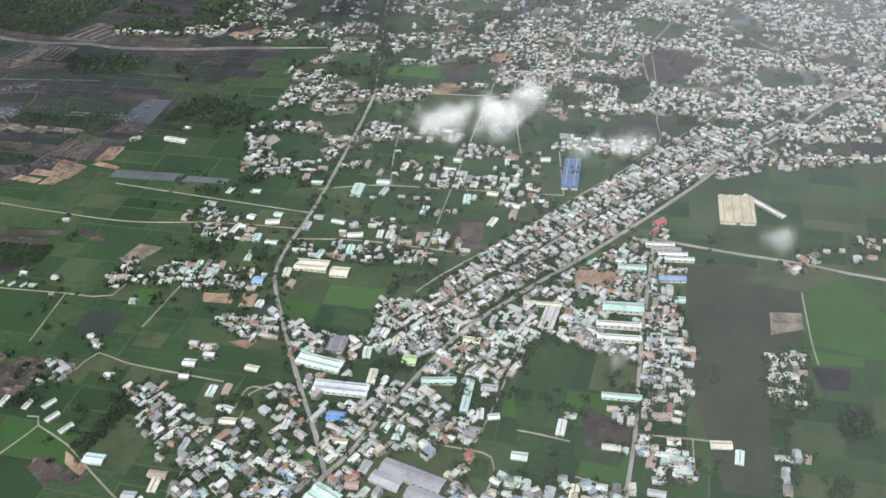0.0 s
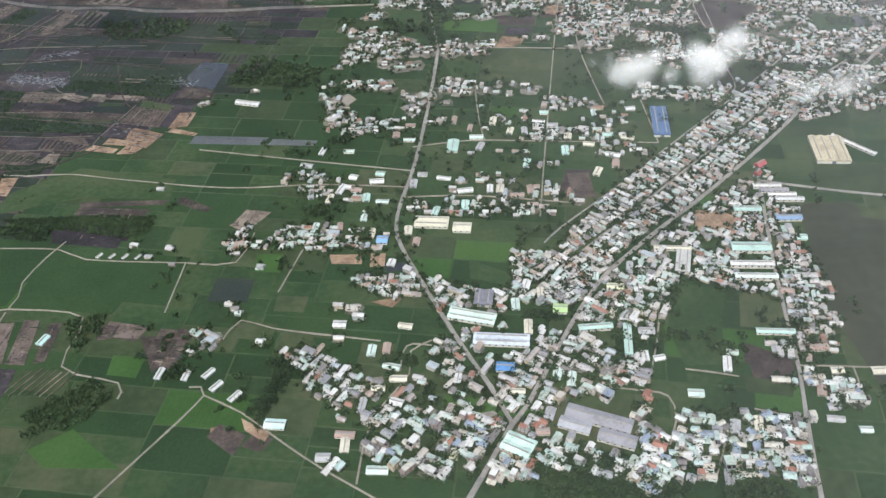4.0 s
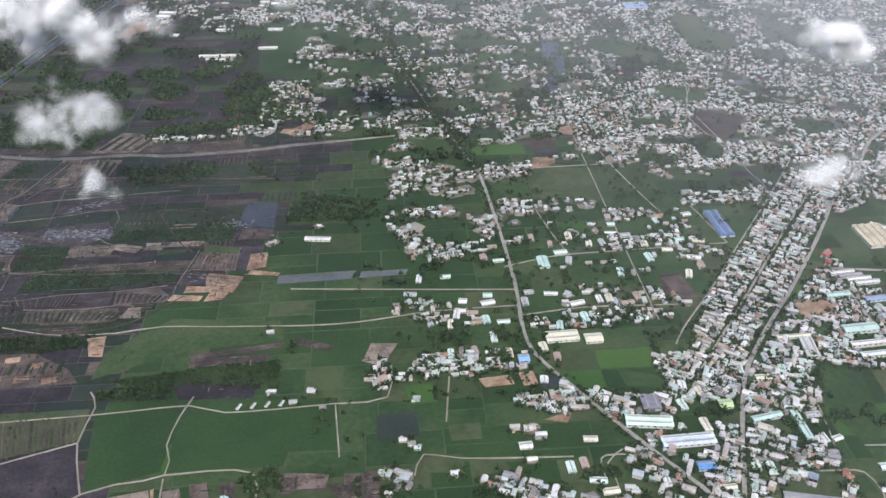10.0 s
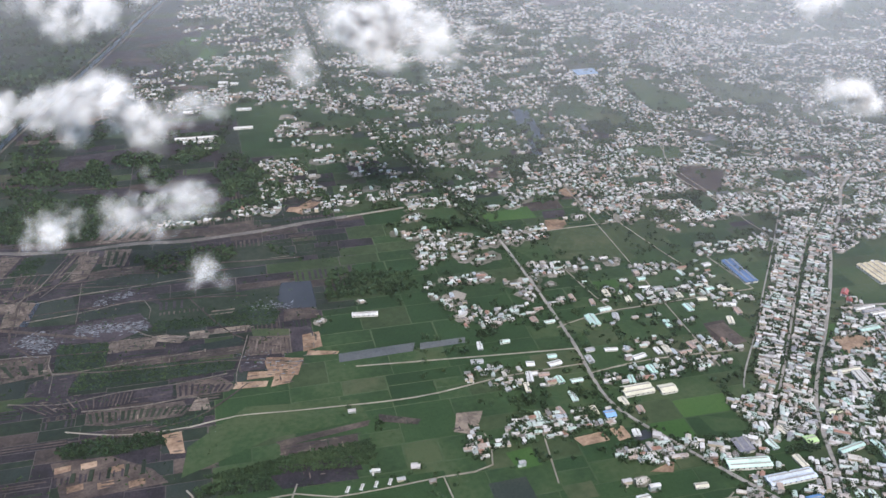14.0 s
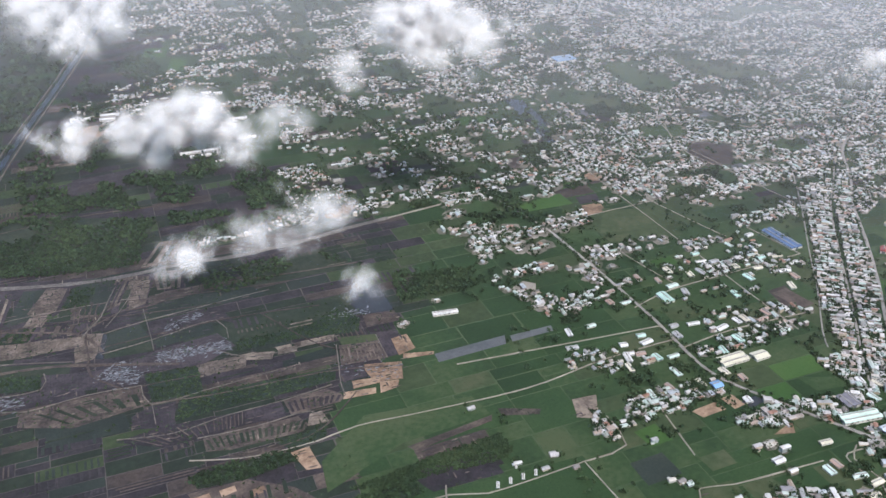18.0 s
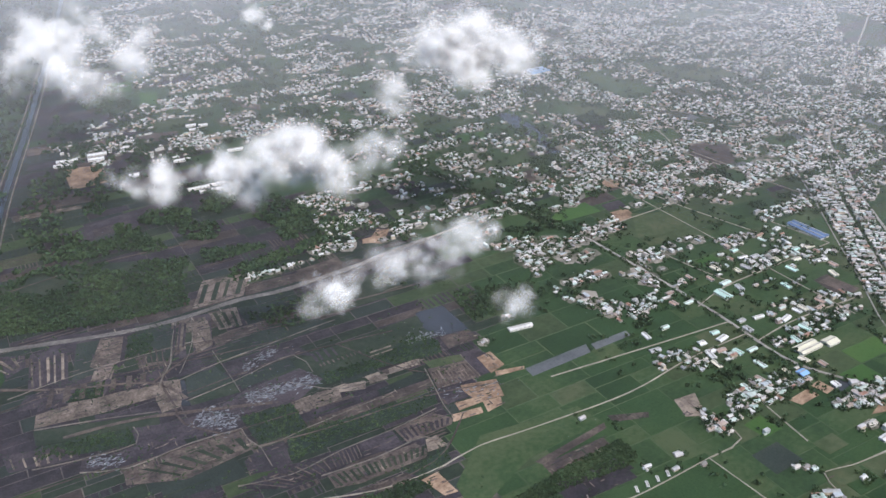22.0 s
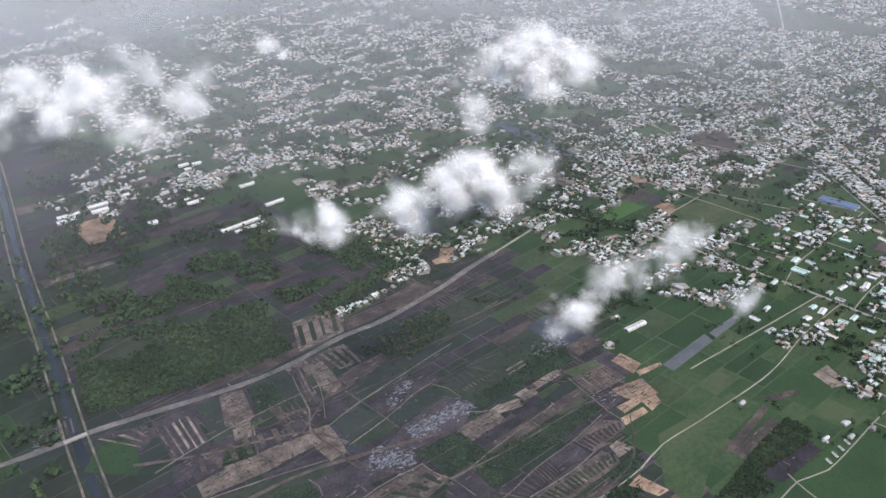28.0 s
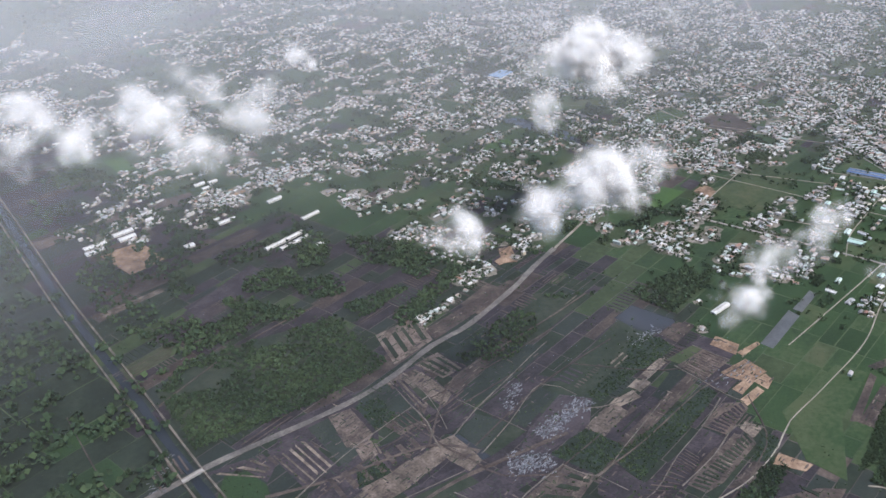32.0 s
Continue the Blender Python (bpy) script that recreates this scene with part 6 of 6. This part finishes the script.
# ---- added pale sheets that imitate distance haze over the far country ----
M_HAZE = bpy.data.materials.new("distance haze sheet")
M_HAZE.use_nodes = True
mn = M_HAZE.node_tree
mn.nodes.remove(mn.nodes["Principled BSDF"])
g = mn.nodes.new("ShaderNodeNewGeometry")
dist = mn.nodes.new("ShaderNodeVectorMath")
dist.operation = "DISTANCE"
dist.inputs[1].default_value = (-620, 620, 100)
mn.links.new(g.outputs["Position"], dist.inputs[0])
# imitated haze thickens with distance from one fixed point of the plan
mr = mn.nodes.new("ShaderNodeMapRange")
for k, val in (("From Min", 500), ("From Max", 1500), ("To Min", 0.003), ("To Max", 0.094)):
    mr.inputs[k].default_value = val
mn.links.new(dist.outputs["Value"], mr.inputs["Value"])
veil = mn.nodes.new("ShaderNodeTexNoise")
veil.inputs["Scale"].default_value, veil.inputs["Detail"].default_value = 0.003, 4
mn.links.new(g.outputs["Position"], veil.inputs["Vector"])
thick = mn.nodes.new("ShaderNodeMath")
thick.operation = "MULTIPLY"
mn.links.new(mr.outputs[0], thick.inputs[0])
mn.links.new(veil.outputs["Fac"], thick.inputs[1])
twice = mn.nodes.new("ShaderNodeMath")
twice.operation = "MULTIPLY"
# and is weakened over the near town in the south
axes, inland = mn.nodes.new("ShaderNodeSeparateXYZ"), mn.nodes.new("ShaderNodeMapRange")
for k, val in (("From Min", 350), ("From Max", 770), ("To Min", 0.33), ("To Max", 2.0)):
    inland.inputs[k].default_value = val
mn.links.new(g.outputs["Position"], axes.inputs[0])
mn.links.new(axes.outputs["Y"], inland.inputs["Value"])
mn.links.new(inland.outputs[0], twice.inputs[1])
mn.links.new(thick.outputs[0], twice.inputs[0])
# even bluish white stands in for light scattered by the distant air
clear, haze_tone, both = mn.nodes.new("ShaderNodeBsdfTransparent"), mn.nodes.new("ShaderNodeBsdfDiffuse"), mn.nodes.new("ShaderNodeMixShader")
haze_tone.inputs[0].default_value = (0.86, 0.885, 0.92, 1)
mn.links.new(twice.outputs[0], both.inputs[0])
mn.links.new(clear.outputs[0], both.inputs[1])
mn.links.new(haze_tone.outputs[0], both.inputs[2])
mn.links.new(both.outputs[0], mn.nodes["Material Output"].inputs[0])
# four see-through sheets, added only to pale what lies below them like haze
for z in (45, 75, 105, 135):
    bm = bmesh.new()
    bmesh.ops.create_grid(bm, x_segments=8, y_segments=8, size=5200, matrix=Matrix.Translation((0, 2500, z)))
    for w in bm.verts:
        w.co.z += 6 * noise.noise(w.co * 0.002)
    tagged(part("mist_layer", bm, M_HAZE), "added pale sheet imitating bluish distance haze over the far fields", "mist", group="mist layers", kind="stuff")

# ---- the aircraft wing, where it stood at one moment of the flight ----
WING = np.array(((0.59543713, 0.72696413, -0.34202014), (-0.77361907, 0.63365096, 0.0), (0.21672139, 0.26459331, 0.93969262)))
WING_EYE = np.array((-644.76, 201.48, 425.2))
M_SKIN = surface("white aircraft paint", [(0.55, 0.545, 0.515), (0.68, 0.675, 0.64), (0.74, 0.735, 0.7)], 1.2, 0.5, rough=0.35, bump=0.02, gloss=0.5)
M_SLAT = surface("bare grey leading edge metal", [(0.54, 0.555, 0.57), (0.64, 0.65, 0.67)], 0.8, 0.4, rough=0.35, bump=0.02, gloss=0.5)
M_UNDER = surface("grey underside paint", [(0.34, 0.33, 0.33), (0.42, 0.41, 0.41)], 0.8, 0.4, rough=0.45, bump=0.02)
M_RED = surface("red winglet paint", [(0.62, 0.035, 0.035), (0.7, 0.05, 0.045)], 1.0, 0.4, rough=0.5, bump=0.01, gloss=0.25)
M_GAP = surface("grey panel gap", [(0.05, 0.05, 0.052), (0.09, 0.09, 0.092)], 1.0, 0.4)
wing = tagged(new("aircraft_wing"), "white airliner wing with a red upturned winglet", "wing")
wing.matrix_world = Matrix(((*WING[:, 0], WING_EYE[0]), (*WING[:, 1], WING_EYE[1]), (*WING[:, 2], WING_EYE[2]), (0, 0, 0, 1)))
LEVEL = -1.45


def on(line, o):
    return float(np.interp(o, [p[0] for p in line], [p[1] for p in line]))


EDGE = [(1.6, 12.4), (11.25, 6.05), (13.72, 4.27), (15.22, 3.3), (16.17, 2.6), (16.98, 2.21)]
SLAT = [(1.6, 8.7), (8.76, 4.74), (10.04, 4.09), (11.21, 3.5), (13.24, 2.88), (14.67, 2.46), (16.11, 1.9)]
FLAP = [(1.6, 6.2), (6.77, 3.7), (8.19, 2.96), (9.42, 2.4), (10.62, 1.96)]
HINGE = [(10.66, 2.0), (12.07, 2.32), (15.17, 1.37)]
REAR = [(1.6, 4.9), (5.64, 3.11), (6.93, 2.64), (8.51, 2.2), (9.5, 1.8), (10.76, 1.62), (11.94, 1.2), (13.83, 0.87), (16.34, 0.56)]


def panel(name, front, a, b, rear, c, d, material, n=14, thick=0.05, lift=0.0, nose=0.0, label=""):
    """A thin skin panel between two spanwise lines, from a to b on the front line and c to d on the rear one."""
    bm = bmesh.new()
    grid = []
    for i in range(n + 1):
        s = i / n
        p = np.array((a + (b - a) * s, on(front, a + (b - a) * s)))
        q = np.array((c + (d - c) * s, on(rear, c + (d - c) * s)))
        row = []
        for j in range(5):
            w = p + (q - p) * j / 4
            row.append((w[0], w[1], LEVEL + lift - nose * (1 - j / 4) ** 3))
        grid.append(row)
    top = [[bm.verts.new(v) for v in row] for row in grid]
    low = [[bm.verts.new((x, y, z - thick)) for x, y, z in row] for row in grid]
    for i in range(n):
        for j in range(4):
            bm.faces.new((top[i][j], top[i][j + 1], top[i + 1][j + 1], top[i + 1][j]))
            bm.faces.new((low[i][j], low[i + 1][j], low[i + 1][j + 1], low[i][j + 1]))
        for j in (0, 4):
            bm.faces.new((top[i][j], top[i + 1][j], low[i + 1][j], low[i][j]))
    for i in (0, n):
        for j in range(4):
            bm.faces.new((top[i][j], low[i][j], low[i][j + 1], top[i][j + 1]))
    bmesh.ops.recalc_face_normals(bm, faces=bm.faces[:])
    return part(name, bm, material, wing, label)


def shifted(line, d):
    return [(o, f + d) for o, f in line]


panel("slat", EDGE, 1.6, 16.98, shifted(SLAT, 0.02), 1.6, 16.11, M_SLAT, 24, nose=0.12, label="grey metal leading edge slat")
panel("wing_box", EDGE, 1.8, 16.6, shifted(REAR, 0.45), 1.8, 14.6, M_GAP, 24, 0.04, -0.055, 0.1, "dark structure under the skin panels")
panel("underside", EDGE, 1.7, 16.4, shifted(REAR, 1.0), 1.7, 13.6, M_UNDER, 24, 0.04, -0.11, 0.0, "grey underside of the wing")
panel("spoiler", shifted(SLAT, -0.07), 1.6, 9.38, FLAP, 1.6, 8.18, M_SKIN)
panel("spoiler", shifted(SLAT, -0.07), 9.42, 10.71, FLAP, 8.22, 9.41, M_SKIN, 6)
panel("spoiler", shifted(SLAT, -0.07), 10.75, 12.0, FLAP, 9.45, 10.6, M_SKIN, 6)
panel("flap", shifted(FLAP, -0.05), 1.6, 10.6, REAR, 1.6, 9.55, M_SKIN, 20)
panel("inner_skin", shifted(SLAT, -0.2), 11.2, 12.9, shifted(REAR, 0.3), 9.9, 11.7, M_SKIN, 6, 0.02, -0.02)
panel("outer_panel", shifted(SLAT, -0.07), 12.02, 16.05, shifted(HINGE, 0.02), 10.7, 15.17, M_SKIN)
panel("aileron", shifted(HINGE, -0.05), 10.72, 15.17, REAR, 9.62, 13.83, M_SKIN, 10)
panel("tip_panel", [(15.2, 1.36), (16.1, 1.9), (16.98, 2.2)], 15.2, 16.98, [(13.85, 0.87), (16.34, 0.56)], 13.85, 16.34, M_SKIN, 8)
C72, S72 = math.cos(radians(72)), math.sin(radians(72))


def upright(name, rows, material, proud, label=""):
    """A part of the winglet from rows of (leading f, w, trailing f, w)."""
    bm = bmesh.new()
    faces = []
    for side in (-1, 1):
        g = []
        for a, aw, b, bw in rows:
            line = []
            for j in range(7):
                s = j / 6
                f, w = a + (b - a) * s, aw + (bw - aw) * s
                t = side * (0.045 * math.sin(math.pi * min(1, s + 0.08)) + proud)
                line.append(bm.verts.new((15.89 + w * C72 + t * S72, f, LEVEL + w * S72 - t * C72)))
            g.append(line)
        faces.append(g)
        for r0, r1 in zip(g[:-1], g[1:]):
            for j in range(6):
                bm.faces.new((r0[j], r0[j + 1], r1[j + 1], r1[j]))
    A, B = faces
    for k in range(len(rows) - 1):
        for j in (0, 6):
            bm.faces.new((A[k][j], A[k + 1][j], B[k + 1][j], B[k][j]))
    for k in (0, -1):
        for j in range(6):
            bm.faces.new((A[k][j], A[k][j + 1], B[k][j + 1], B[k][j]))
    bmesh.ops.recalc_face_normals(bm, faces=bm.faces[:])
    return part(name, bm, material, wing, label)


winglet = upright("winglet", [(1.87, 0.08, 0.79, -0.1), (1.58, 0.27, 0.62, 0.0), (1.38, 0.46, 0.45, 0.2), (0.98, 0.96, 0.2, 0.72), (0.47, 1.52, -0.1, 1.28), (-0.03, 2.08, -0.46, 1.88), (-0.34, 2.39, -0.7, 2.32), (-0.52, 2.48, -0.79, 2.48)], M_SKIN, 0.0, "white upturned winglet")
red = upright("winglet_panel", [(1.3, 0.42, 0.41, 0.3), (0.96, 0.86, 0.2, 0.74), (0.53, 1.41, -0.1, 1.29), (-0.1, 2.1, -0.46, 1.9), (-0.34, 2.4, -0.71, 2.34), (-0.53, 2.5, -0.81, 2.51)], M_RED, 0.008, "red painted winglet face")
for d0, d1, half in ((0.0, 0.42, 0.038), (0.46, 0.6, 0.05), (0.64, 0.97, 0.028)):
    bm = bmesh.new()
    v = []
    for s, side in ((d0, -1), (d1, -1), (d1, 1), (d0, 1)):
        f, w = 0.52 - 0.81 * s - side * half * 0.79, 0.91 + 1.04 * s - side * half * 0.61
        v.append(bm.verts.new((15.89 + w * C72 - 0.066 * S72, f, LEVEL + w * S72 + 0.066 * C72)))
    bm.faces.new(v)
    bmesh.ops.solidify(bm, geom=bm.faces[:], thickness=0.004)
    part("marking", bm, M_SKIN, wing, "white bar painted on the winglet")


def fairing(o, half, rows):
    """A flap track fairing: rows of (f, top, bottom) along the flight direction."""
    bm = bmesh.new()
    prev = None
    for f, hi, lo in rows:
        mid, r = (hi + lo) / 2, (hi - lo) / 2
        shrink = 1.0 if r > 0.15 else 0.5
        ring = [bm.verts.new((o + half * shrink * x, f, mid + r * z)) for x, z in ((-0.75, 1), (0.75, 1), (1, 0.7), (1, -0.55), (0.55, -0.95), (-0.55, -0.95), (-1, -0.55), (-1, 0.7))]
        if prev:
            for j in range(8):
                bm.faces.new((prev[j], prev[(j + 1) % 8], ring[(j + 1) % 8], ring[j]))
        else:
            bm.faces.new(ring)
        prev = ring
    bm.faces.new(prev[::-1])
    bmesh.ops.recalc_face_normals(bm, faces=bm.faces[:])
    return part("flap_track_fairing", bm, M_UNDER, wing, "pale grey flap track fairing")


fairing(5.7, 0.2, ((4.6, -1.5, -1.62), (3.8, -1.45, -1.7), (2.95, -1.35, -1.76), (2.38, -1.45, -1.78), (1.98, -1.56, -1.74), (1.94, -1.58, -1.72)))
fairing(8.95, 0.15, ((3.4, -1.52, -1.58), (2.56, -1.5, -1.64), (2.07, -1.47, -1.71), (1.57, -1.46, -1.74), (1.12, -1.6, -1.68), (1.08, -1.62, -1.67)))
